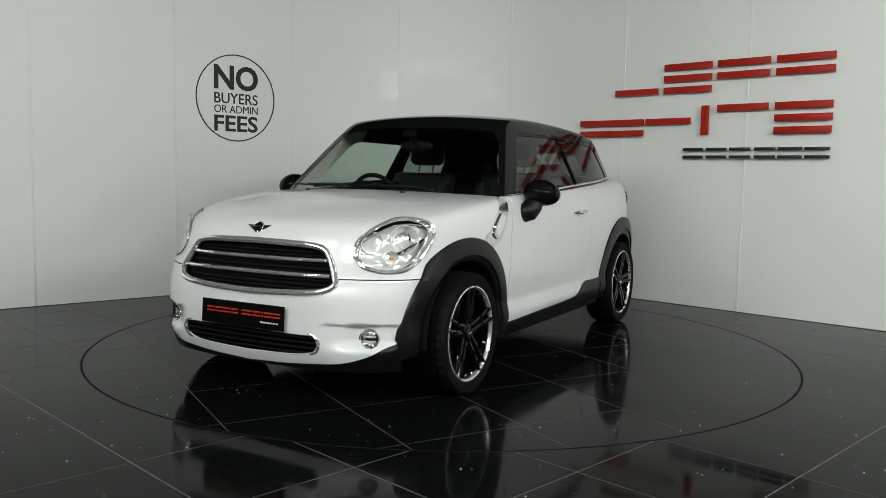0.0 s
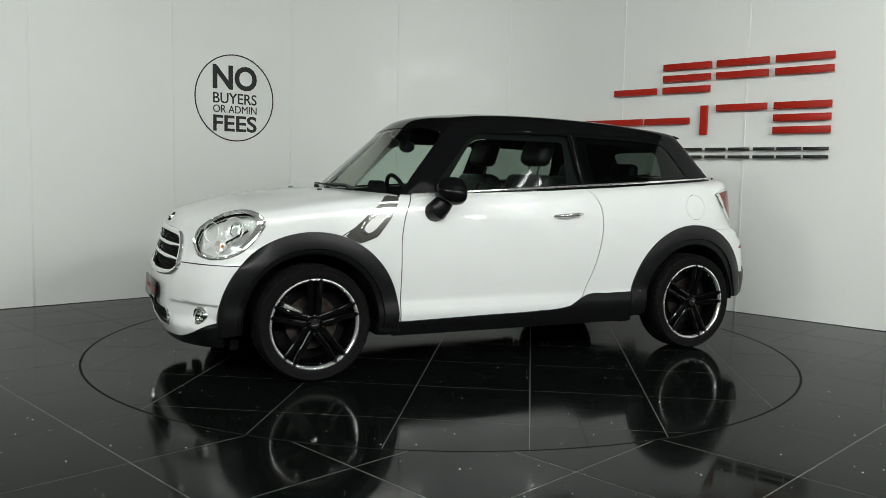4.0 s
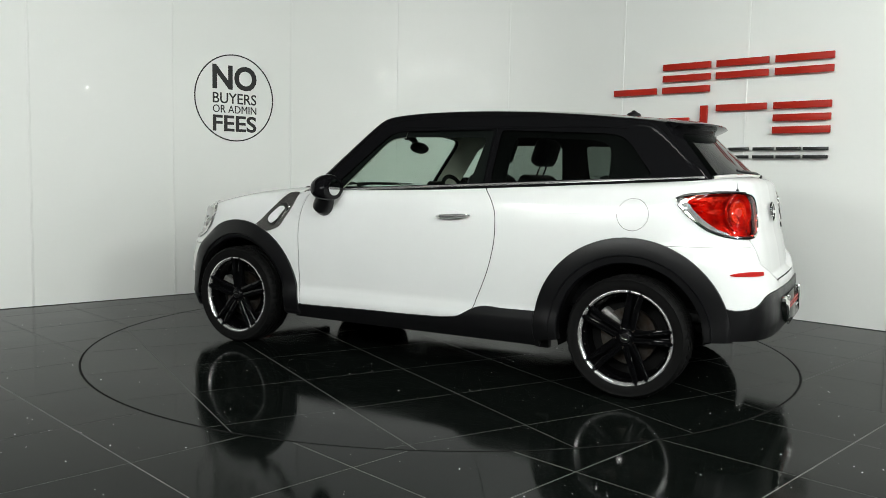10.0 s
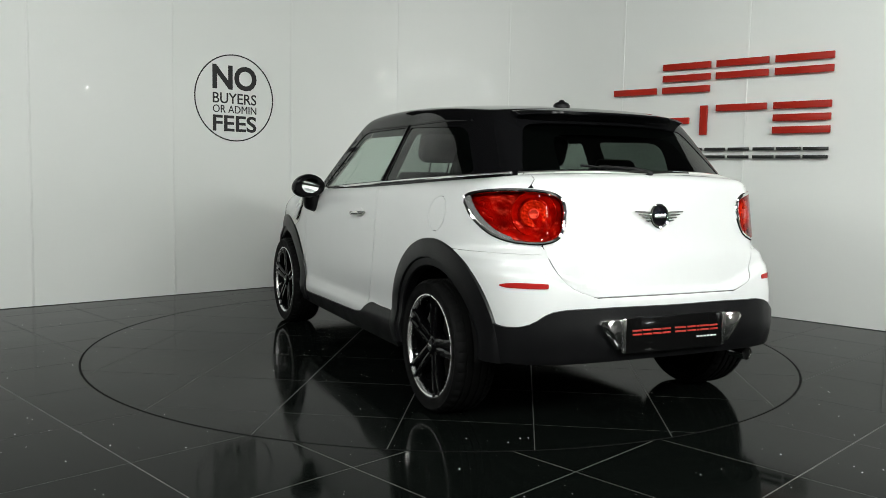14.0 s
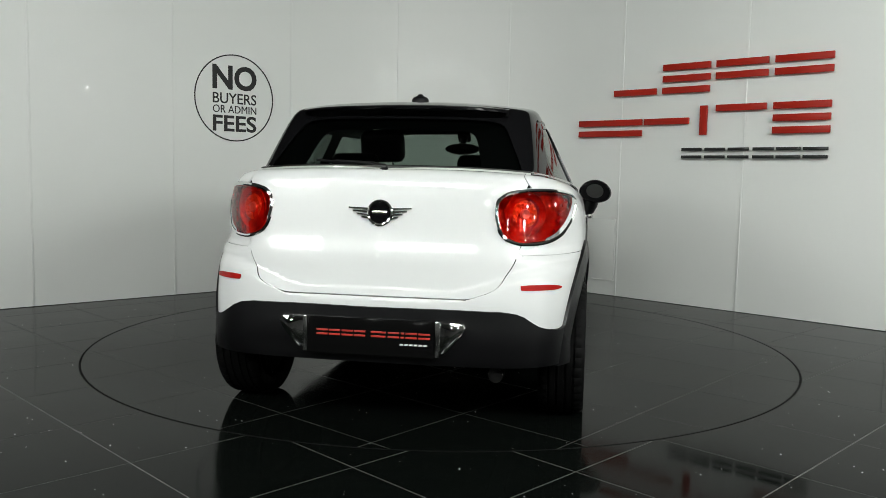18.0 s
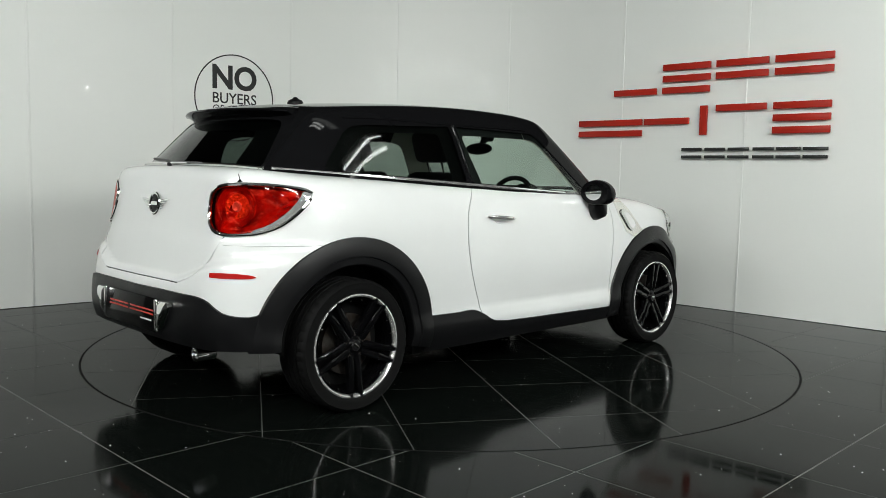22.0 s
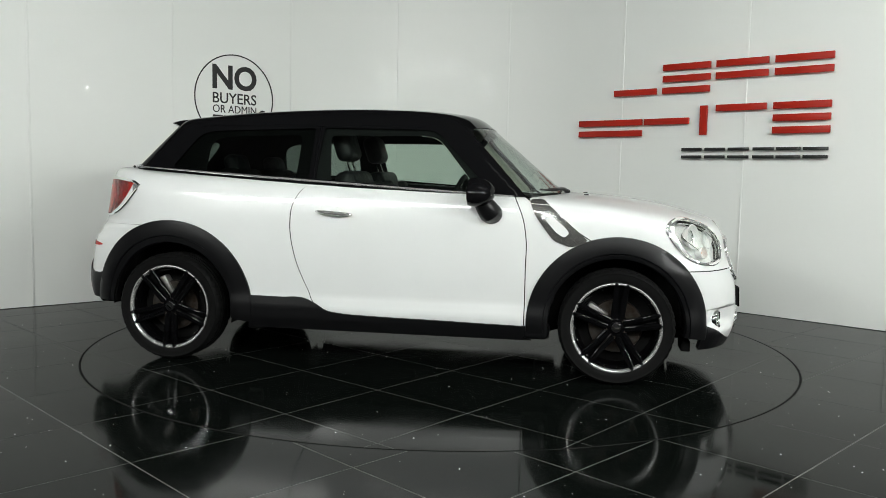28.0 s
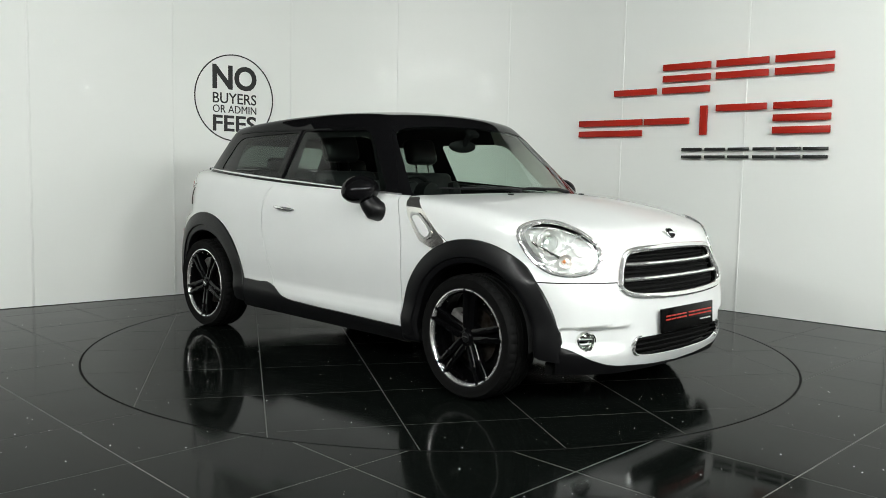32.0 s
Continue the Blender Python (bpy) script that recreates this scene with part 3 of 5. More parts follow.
def panel(name, sheet, mat, parent, side="both", off=0.0, lip=0.006, label=""):
    """A skin panel with its edges turned in. side: left, right or both halves joined."""
    V, N, P = [], [], []
    edges = {}
    for q in sheet.polys:
        for a, b in zip(q, q[1:] + q[:1]):
            edges[(a, b)] = edges.get((a, b), 0) + 1
    rim = [(a, b) for (a, b) in edges if (b, a) not in edges and not (abs(sheet.v[a][1]) < 2e-4 and abs(sheet.v[b][1]) < 2e-4)]
    for flip in {"both": (1, -1), "left": (1,), "right": (-1,)}[side]:
        s = np.array([1, flip, 1.0])
        at = len(V)
        V += list((sheet.v + sheet.n * off) * s)
        N += list(sheet.n * s)
        P += [tuple(at + i for i in (q if flip > 0 else q[::-1])) for q in sheet.polys]
        if lip:
            outs = {}
            for a, b in rim:
                o = np.cross(sheet.v[b] - sheet.v[a], sheet.n[a])
                o = o / max(np.linalg.norm(o), 1e-9)
                for i in (a, b):
                    outs.setdefault(i, []).append(o)
            ids = {}
            for i, os in outs.items():
                o = sum(os)
                o = o / max(np.linalg.norm(o), 1e-9)
                ids[i] = len(V)
                V.append((sheet.v[i] + sheet.n[i] * off) * s), N.append(o * s)
                V.append((sheet.v[i] + sheet.n[i] * (off - lip) - o * 0.001) * s), N.append(o * s)
            for a, b in rim:
                q = (ids[a], ids[a] + 1, ids[b] + 1, ids[b])
                P.append(q if flip > 0 else q[::-1])
    me = bpy.data.meshes.new(name)
    me.from_pydata([tuple(p) for p in V], [], P)
    for f in me.polygons:
        f.use_smooth = True
    me.normals_split_custom_set_from_vertices([tuple(m) for m in N])
    me.materials.append(mat)
    ob = new(name, me)
    ob.parent = parent
    if label:
        tagged(ob, label)
    return ob


def inside_polygon(points, soft=0.02, u=0, w=2):
    """A field above zero inside a convex outline, with rounded corners, in two of the axes; counter-clockwise points."""
    pts = np.array(points, float)
    a, b = pts, np.roll(pts, -1, 0)
    area = np.sum(a[:, 0] * b[:, 1] - b[:, 0] * a[:, 1])
    if area < 0:
        a, b = b[::-1], a[::-1]
    d = b - a
    d = d / np.linalg.norm(d, axis=1, keepdims=True)

    def f(p):
        q = np.stack([p[..., u], p[..., w]], -1)
        if u == 1:
            q[..., 0] = np.abs(q[..., 0])
        rel = q[..., None, :] - a
        dist = d[:, 0] * rel[..., 1] - d[:, 1] * rel[..., 0]
        low = dist.min(-1, keepdims=True)
        return low[..., 0] - soft * np.log(np.exp(-(dist - low) / soft).sum(-1))
    return f


def moved(f, d):
    """The same outline, shifted along the skin."""
    def g(p):
        q = p.copy()
        q[..., 1] = np.abs(q[..., 1])
        return f(q - np.array(d))
    return g


def both(*fields):
    return lambda p: np.minimum.reduce([f(p) for f in fields])


def either(*fields):
    return lambda p: np.maximum.reduce([f(p) for f in fields])


def minus(f, gap=0.0):
    return lambda p: -f(p) - gap


def inset(f, gap):
    return lambda p: f(p) - gap


def on_form(field, p, way):
    """Where the ray from a point inside leaves the form."""
    w = np.array(way, float)
    return Vector(cast(field, np.array(p, float), w / np.linalg.norm(w), 2.4))


def on_side(x, z, field=None):
    return on_form(field or lower_body, (x, 0, z), (0, 1, 0))


def on_nose(y, z):
    return on_form(lower_body, (0, y, z), (1, 0, 0))


def on_tail(y, z):
    return on_form(lower_body, (0, y, z), (-1, 0, 0))


def on_top(x, y, field=None):
    return on_form(field or lower_body, (x, y, 0.6), (0, 0, 1))


def normal_at(p, field=None):
    return Vector(gradient(field or lower_body, np.array(p, float)))


# ---- shut lines and openings, as fields over the skin ----
GAP = 0.0056


def arch_f(p):
    return np.hypot(p[..., 0] - HUB_F, p[..., 2] - 0.318) - 0.470


def arch_r(p):
    return np.hypot(p[..., 0] - HUB_R, p[..., 2] - 0.321) - 0.488


door_front = curve((0.2, 0.795), (0.6, 0.797), (0.8, 0.795), (0.9, 0.775), (0.98, 0.742), (1.06, 0.70))
door_back = curve((0.28, -0.22), (0.31, -0.30), (0.335, -0.36), (0.37, -0.408), (0.45, -0.450), (0.65, -0.528), (0.84, -0.555), (0.95, -0.54), (1.02, -0.50), (1.06, -0.462), (1.1, -0.43))
sill_line = curve((-1.0, 0.405), (-0.62, 0.402), (-0.46, 0.398), (-0.405, 0.375), (-0.34, 0.338), (-0.26, 0.323), (-0.1, 0.315), (0.3, 0.308), (0.8, 0.298), (1.0, 0.297))
front_hem = curve((0, 0.202), (0.35, 0.221), (0.58, 0.252), (0.655, 0.284), (0.700, 0.316), (0.738, 0.336), (0.766, 0.380), (0.786, 0.44), (0.82, 0.52))
rear_hem = curve((0, 0.571), (0.45, 0.571), (0.55, 0.568), (0.612, 0.556), (0.687, 0.508), (0.74, 0.493), (0.775, 0.497), (0.795, 0.525), (0.82, 0.60), (0.86, 0.68))


def white_zone(p):
    """Above zero where the body is painted, below where it is black plastic."""
    x, y, z = p[..., 0], np.abs(p[..., 1]), p[..., 2]
    mid = z - sill_line(x)
    front = z - front_hem(y)
    rear = z - rear_hem(y)
    return np.where(x > 1.3, front, np.where(x < -1.3, rear, mid))


def bonnet_side(p):
    """Above zero on the bonnet, in front of the slanted trim behind the wheel arch."""
    x, z = p[..., 0], p[..., 2]
    return (x - 1.150) * 0.53 + (z - 0.783) * 0.85


def nose_seam(p):
    return p[..., 2] - 0.629 - 0.01 * (p[..., 0] - 1.7)


def hinge_line(p):
    """Rear edge of the bonnet under the windscreen."""
    return p[..., 0] - (1.02 - 0.36 * p[..., 1] ** 2)


def front_of(x):
    return lambda p: p[..., 0] - x


def behind(x):
    return lambda p: x - p[..., 0]


def above(z):
    return lambda p: p[..., 2] - z


def below(z):
    return lambda p: z - p[..., 2]


def door_zone(p):
    return np.minimum(door_front(p[..., 2]) - p[..., 0], p[..., 0] - door_back(p[..., 2]))


def cabin_hole(p):
    """Above zero over the cabin, where the lower skin is open."""
    x, y, z = p[..., 0], np.abs(p[..., 1]), p[..., 2]
    f = np.minimum(cabin_width(x) - 0.015 - y, np.minimum(screen_x(y, 1.0) - 0.01 - x, x - back_x(y, 1.135) - 0.012))
    return np.minimum(f, z - 0.93)


tail_edge = curve((0.55, 0.36), (0.61, 0.385), (0.625, 0.42), (0.642, 0.468), (0.72, 0.547), (0.837, 0.598), (0.95, 0.622), (1.05, 0.64), (1.12, 0.60), (1.16, 0.585))


def tailgate_zone(p):
    x, y, z = p[..., 0], np.abs(p[..., 1]), p[..., 2]
    f = np.minimum(tail_edge(z) - y, z - 0.616)
    return np.minimum(f, -1.55 - x)


def rear_seam(p):
    return p[..., 2] - 0.795


def oval(centre, e1, e2, r1, r2, power=2.0, lean=0.0):
    """A rounded outline round a place on the skin, seen along its normal: above zero inside. y counts as its size."""
    c = np.array(centre, float)
    a = np.array(e1, float)
    a = a / np.linalg.norm(a)
    b = np.array(e2, float)
    b = b - a * (a @ b)
    b = b / np.linalg.norm(b)

    def f(p):
        q = p.copy()
        q[..., 1] = np.abs(q[..., 1])
        q = q - c
        u, w = q @ a / r1, q @ b / r2
        w = w - lean * u
        d = (np.abs(u) ** power + np.abs(w) ** power) ** (1 / power)
        near = 0.45 - np.linalg.norm(q, axis=-1)
        return np.minimum((1 - d) * min(r1, r2), near)
    return f


def lamp_shape(centre, e1, points):
    """A lamp's outline: points along e1 and upright, round a place on the skin; above zero inside."""
    c, a = np.array(centre, float), np.array(e1, float)
    a = a / np.linalg.norm(a)
    flat = inside_polygon(points, 0.005)

    def f(p):
        q = p.copy()
        q[..., 1] = np.abs(q[..., 1])
        q = q - c
        uw = np.stack([q @ a, 0 * q[..., 2], q[..., 2]], -1)
        return np.minimum(flat(uw), 0.45 - np.linalg.norm(q, axis=-1))
    f.shape = (c, a, flat)
    return f


def lamp_ring(f, grow=0.0, n=72):
    """Points along a lamp's edge, on the skin; grow widens the outline."""
    c, a, flat = f.shape
    out = np.cross(a, (0, 0, 1.0))
    if out @ np.array([c[0], c[1], 0]) < 0:
        out = -out
    pts = []
    for i in range(n):
        t = 2 * math.pi * i / n
        lo, hi = 0.0, 0.5
        for _ in range(30):
            mid = (lo + hi) / 2
            lo, hi = (mid, hi) if flat(np.array([mid * math.cos(t), 0, mid * math.sin(t)])) > -grow else (lo, mid)
        q = c + a * lo * math.cos(t) + np.array([0, 0, lo * math.sin(t)])
        pts.append(on_form(lower_body, q - out * 0.5, out))
    return pts


HEADLIGHT = lamp_shape((1.711, 0.666, 0.790), (-0.80, 0.60, 0.0), [(0.196, 0.052), (0.192, 0.078), (0.170, 0.098), (0.130, 0.112), (0.064, 0.119), (-0.01, 0.109), (-0.107, 0.070), (-0.184, 0.012), (-0.206, -0.050), (-0.172, -0.104), (-0.08, -0.128), (0.02, -0.120), (0.085, -0.090), (0.155, -0.020)])
TAILLIGHT = lamp_shape((-1.744, 0.674, 0.961), (-0.722, -0.692, 0.0), [(0.199, -0.030), (0.198, 0.020), (0.186, 0.062), (0.150, 0.092), (0.09, 0.104), (0.0, 0.107), (-0.065, 0.106), (-0.18, 0.092), (-0.235, 0.080), (-0.259, 0.064), (-0.246, 0.036), (-0.197, -0.025), (-0.118, -0.083), (-0.03, -0.113), (0.06, -0.122), (0.13, -0.121), (0.178, -0.100), (0.195, -0.070)])
HEAD_LENS = both(HEADLIGHT, moved(HEADLIGHT, (0.026, -0.020, 0.0)))
TAIL_LENS = both(TAILLIGHT, moved(TAILLIGHT, (-0.028, -0.027, 0.007)))
FOG = oval(on_nose(0.618, 0.350), (-0.55, 0.83, 0.0), (0.0, 0.0, 1.0), 0.043, 0.043)
GRILLE = inside_polygon([(0.0, 0.550), (0.428, 0.570), (0.500, 0.615), (0.418, 0.762), (0.36, 0.780), (0.0, 0.789), (-0.3, 0.789), (-0.3, 0.55)], 0.012, 1, 2)
INTAKE = inside_polygon([(-0.3, 0.252), (0.0, 0.252), (0.34, 0.266), (0.41, 0.290), (0.428, 0.340), (0.40, 0.366), (0.0, 0.374), (-0.3, 0.374)], 0.008, 1, 2)


def grille_zone(p):
    return np.minimum(GRILLE(p), p[..., 0] - 1.5)


def intake_zone(p):
    return np.minimum(INTAKE(p), p[..., 0] - 1.5)


SCREEN = inside_polygon([(-0.4, 1.004), (0.0, 1.004), (0.765, 1.004), (0.605, 1.36), (0.57, 1.39), (0.40, 1.418), (0.0, 1.428), (-0.4, 1.428)], 0.008, 1, 2)
BACKLIGHT = inside_polygon([(-0.4, 1.125), (0.0, 1.125), (0.592, 1.125), (0.475, 1.37), (0.43, 1.385), (0.0, 1.39), (-0.4, 1.39)], 0.012, 1, 2)
DOOR_GLASS = inside_polygon([(0.60, 1.030), (-0.435, 1.087), (-0.425, 1.392), (0.22, 1.385), (0.27, 1.365)], 0.006)
QUARTER_GLASS = inside_polygon([(-0.475, 1.088), (-1.37, 1.136), (-1.21, 1.335), (-1.15, 1.362), (-0.475, 1.388)], 0.008)


# smaller openings in the lining behind the side and rear glass
DOOR_LINING = inside_polygon([(0.56, 1.00), (-0.33, 1.00), (-0.385, 1.355), (0.22, 1.358), (0.27, 1.340)], 0.010)
QUARTER_LINING = inside_polygon([(-0.56, 1.08), (-1.14, 1.11), (-1.13, 1.300), (-1.08, 1.335), (-0.56, 1.356)], 0.014)
BACK_LINING = inside_polygon([(-0.4, 1.10), (0.0, 1.10), (0.43, 1.10), (0.36, 1.33), (0.33, 1.345), (0.0, 1.35), (-0.4, 1.35)], 0.012, 1, 2)


def screen_zone(p):
    return np.minimum(SCREEN(p), p[..., 0] - (0.685 - 0.985 * (p[..., 2] - 1.03)))


def back_zone(p):
    return np.minimum(BACKLIGHT(p), -1.1 - p[..., 0])


# ---- the car ----
def beam(a, b, wa, wb, d, bm=None, side=(0, 1, 0)):
    """A tapered bar from a to b: half widths wa and wb, half depth d along side."""
    a, b, dep = Vector(a), Vector(b), Vector(side)
    across = (b - a).normalized().cross(dep).normalized()
    own = bmesh.new()
    rings = [[own.verts.new(p + across * w * s + dep * d * t) for s, t in ((-1, -1), (1, -1), (1, 0.6), (0.6, 1), (-0.6, 1), (-1, 0.6))] for p, w in ((a, wa), ((a + b) / 2, (wa + wb) / 2), (b, wb))]
    for p, q in zip(rings, rings[1:]):
        for k in range(6):
            own.faces.new((p[k], p[(k + 1) % 6], q[(k + 1) % 6], q[k]))
    own.faces.new(rings[0])
    own.faces.new(rings[-1][::-1])
    return join(bm, own)


def disc(r, y0, y1, n=24, bm=None, dome=0.0):
    """A round button along y with a soft edge."""
    e = min(0.003, r * 0.2)
    return lathe([(0.0004, y0), (r, y0), (r, y1 - e), (r - e, y1), (r * 0.5, y1 + dome * 0.8), (0.0004, y1 + dome)], n, "y", bm)


def place_bm(bm, at):
    bm.transform(Matrix.Translation(at))
    return bm


def wheel_thing(car, m, turn):
    """Wheel with tyre, ten-bar alloy, machined lip, brake behind; outer face along y."""
    wheel = part("wheel", lathe([(0.224, 0.084), (0.214, 0.06), (0.205, 0.0), (0.205, -0.09), (0.22, -0.1)], 64), WHEEL_BLACK, car, "black alloy wheel with machined silver lip")
    wheel.matrix_basis = m
    groove = []
    for c in (0.055, 0.02, -0.02, -0.055):
        groove += [(0.316, c + 0.006), (0.309, c + 0.004), (0.309, c - 0.004), (0.316, c - 0.006)]
    bm = lathe([(0.238, 0.086), (0.246, 0.094), (0.252, 0.098), (0.262, 0.1015), (0.280, 0.1035), (0.295, 0.1030), (0.2975, 0.1045), (0.300, 0.1020), (0.308, 0.095), (0.3135, 0.084), (0.316, 0.070)] + groove + [(0.316, -0.070), (0.312, -0.085), (0.30, -0.103), (0.26, -0.102), (0.238, -0.09)], 168)
    for k, v in enumerate(bm.verts):
        r = math.hypot(v.co.x, v.co.z)
        if r > 0.304 and abs(v.co.y) > 0.05 and k % 168 % 4 == 0:
            v.co.x, v.co.z = v.co.x * (r - 0.005) / r, v.co.z * (r - 0.005) / r
    part("tyre", bm, RUBBER, wheel, "black rubber tyre")
    part("lip", lathe([(0.2475, 0.085), (0.2490, 0.092), (0.2465, 0.0985), (0.2400, 0.0995), (0.2355, 0.0965), (0.2315, 0.0890), (0.2305, 0.078)], 72), SILVER, wheel, "bright machined rim lip")
    spoke = None
    for k in range(5):
        a = radians(turn + 72 * k)
        if spoke is None:
            bm = bmesh.new()
            for s in (-1, 1):
                beam((0.045, 0.066, 0.0185 * s), (0.150, 0.078, 0.0225 * s), 0.0185, 0.0165, 0.014, bm)
                beam((0.145, 0.078, 0.0220 * s), (0.232, 0.083, 0.0300 * s), 0.0160, 0.0140, 0.012, bm)
                join(bm, place_bm(disc(0.0108, 0.085, 0.1000, 12), (0.2350, 0, 0.0300 * s)))
            beam((0.04, 0.050, 0), (0.225, 0.058, 0), 0.030, 0.026, 0.010, bm)
            ob = part("spoke", bm, WHEEL_BLACK, wheel)
            spoke = ob.data
        else:
            ob = shared("spoke", spoke, wheel)
        ob.matrix_basis = Matrix.Rotation(-a, 4, "Y")
    part("hub", lathe([(0.0004, 0.088), (0.026, 0.088), (0.031, 0.085), (0.036, 0.078), (0.060, 0.074), (0.072, 0.062), (0.075, 0.03)], 32), WHEEL_BLACK, wheel)
    part("hub_cap", disc(0.026, 0.086, 0.0905, 24, None, 0.001), PLASTIC, wheel)
    part("cap_badge", beam((-0.016, 0.0905, 0), (0.016, 0.0905, 0), 0.006, 0.006, 0.0014), CHROME, wheel)
    stud = nut = None
    for k in range(5):
        a = radians(turn + 36 + 72 * k)
        if nut is None:
            ob = part("wheel_nut", disc(0.0095, 0.05, 0.078, 6), STEEL, wheel)
            nut = ob.data
        else:
            ob = shared("wheel_nut", nut, wheel)
        ob.matrix_basis = Matrix.Translation((0.055 * math.cos(a), 0, 0.055 * math.sin(a)))
    for k in range(20):
        a = radians(turn + 9 + 18 * k)
        if stud is None:
            ob = part("rivet", disc(0.0042, 0.08, 0.0885, 6), CHROME, wheel)
            stud = ob.data
        else:
            ob = shared("rivet", stud, wheel)
        ob.matrix_basis = Matrix.Translation((0.2165 * math.cos(a), 0, 0.2165 * math.sin(a)))
    part("brake_disc", lathe([(0.05, 0.018), (0.145, 0.018), (0.147, 0.012), (0.147, -0.012), (0.05, -0.014)], 40), STEEL, wheel, "grey brake disc with a bronze tinge")
    bm = box(0.12, 0.07, 0.075, (0.115, 0.0, 0.055), 0.012, Matrix.Rotation(radians(-25), 3, "Y"))
    part("caliper", bm, CALIPER, wheel, "grey brake caliper")
    part("drum", lathe([(0.0004, -0.02), (0.205, -0.02), (0.205, -0.08), (0.0004, -0.09)], 32), DARK, wheel)
    return wheel


def flare(car, hub_x, hub_z, r_out, r_in, a0, a1, side, label, low, high):
    """Black plastic arch trim that follows the flank."""
    bm = bmesh.new()
    n = 56
    prof = [(r_out, -0.010), (r_out, 0.007), (r_out - 0.003, 0.012), (r_out - 0.034, 0.017), (r_out - 0.078, 0.021), (r_out - 0.090, 0.020), (r_out - 0.094, 0.010), (r_in + 0.006, 0.007), (r_in, 0.001), (r_in - 0.002, -0.045)]
    rings = []
    for i in range(n + 1):
        a = radians(a0 + (a1 - a0) * i / n)
        c, s = math.cos(a), math.sin(a)
        ring = []
        for r, d in prof:
            x, z = hub_x + r * c, hub_z + r * s
            q = on_side(x, max(z, 0.2))
            ring.append(bm.verts.new((x, (q.y + d) * side, z)))
        rings.append(ring)
    for p, q in zip(rings, rings[1:]):
        for k in range(len(prof) - 1):
            bm.faces.new((p[k], p[k + 1], q[k + 1], q[k]))
    ob = part("arch_trim", bm, PLASTIC, car, label)
    # liner of the wheel housing
    bm = bmesh.new()
    rings = []
    for i in range(33):
        a = radians(low + (high - low) * i / 32)
        c, s = math.cos(a), math.sin(a)
        rings.append([bm.verts.new((hub_x + r * c, y * side, hub_z + r * s)) for r, y in ((r_in + 0.004, 0.825), (r_in + 0.004, 0.56), (0.2, 0.52), (0.02, 0.52))])
    for p, q in zip(rings, rings[1:]):
        for k in range(3):
            bm.faces.new((p[k], p[k + 1], q[k + 1], q[k]))
    part("arch_liner", bm, DARK, car)
    return ob


def mirrored(points):
    return [Vector((p[0], -p[1], p[2])) for p in points]


def lamp_bezel(name, ring, radius, parent, side, flat=1.0, out=0.0, mat=BAR_CHROME):
    pts = [p + normal_at(p) * out for p in ring]
    if side < 0:
        pts = mirrored(pts)
    return part(name, tube(pts, radius, 8, True, None, flat), mat, parent, "chrome lamp surround")


def facing(p, way, up=(0, 0, 1)):
    """A pose at p whose y axis points along way."""
    y = Vector(way).normalized()
    x = y.cross(Vector(up)).normalized()
    z = x.cross(y)
    return Matrix.Translation(p) @ Matrix((x, y, z)).transposed().to_4x4()


def flip_y(bm):
    bm.transform(Matrix.Diagonal((1, -1, 1, 1)))
    return bm


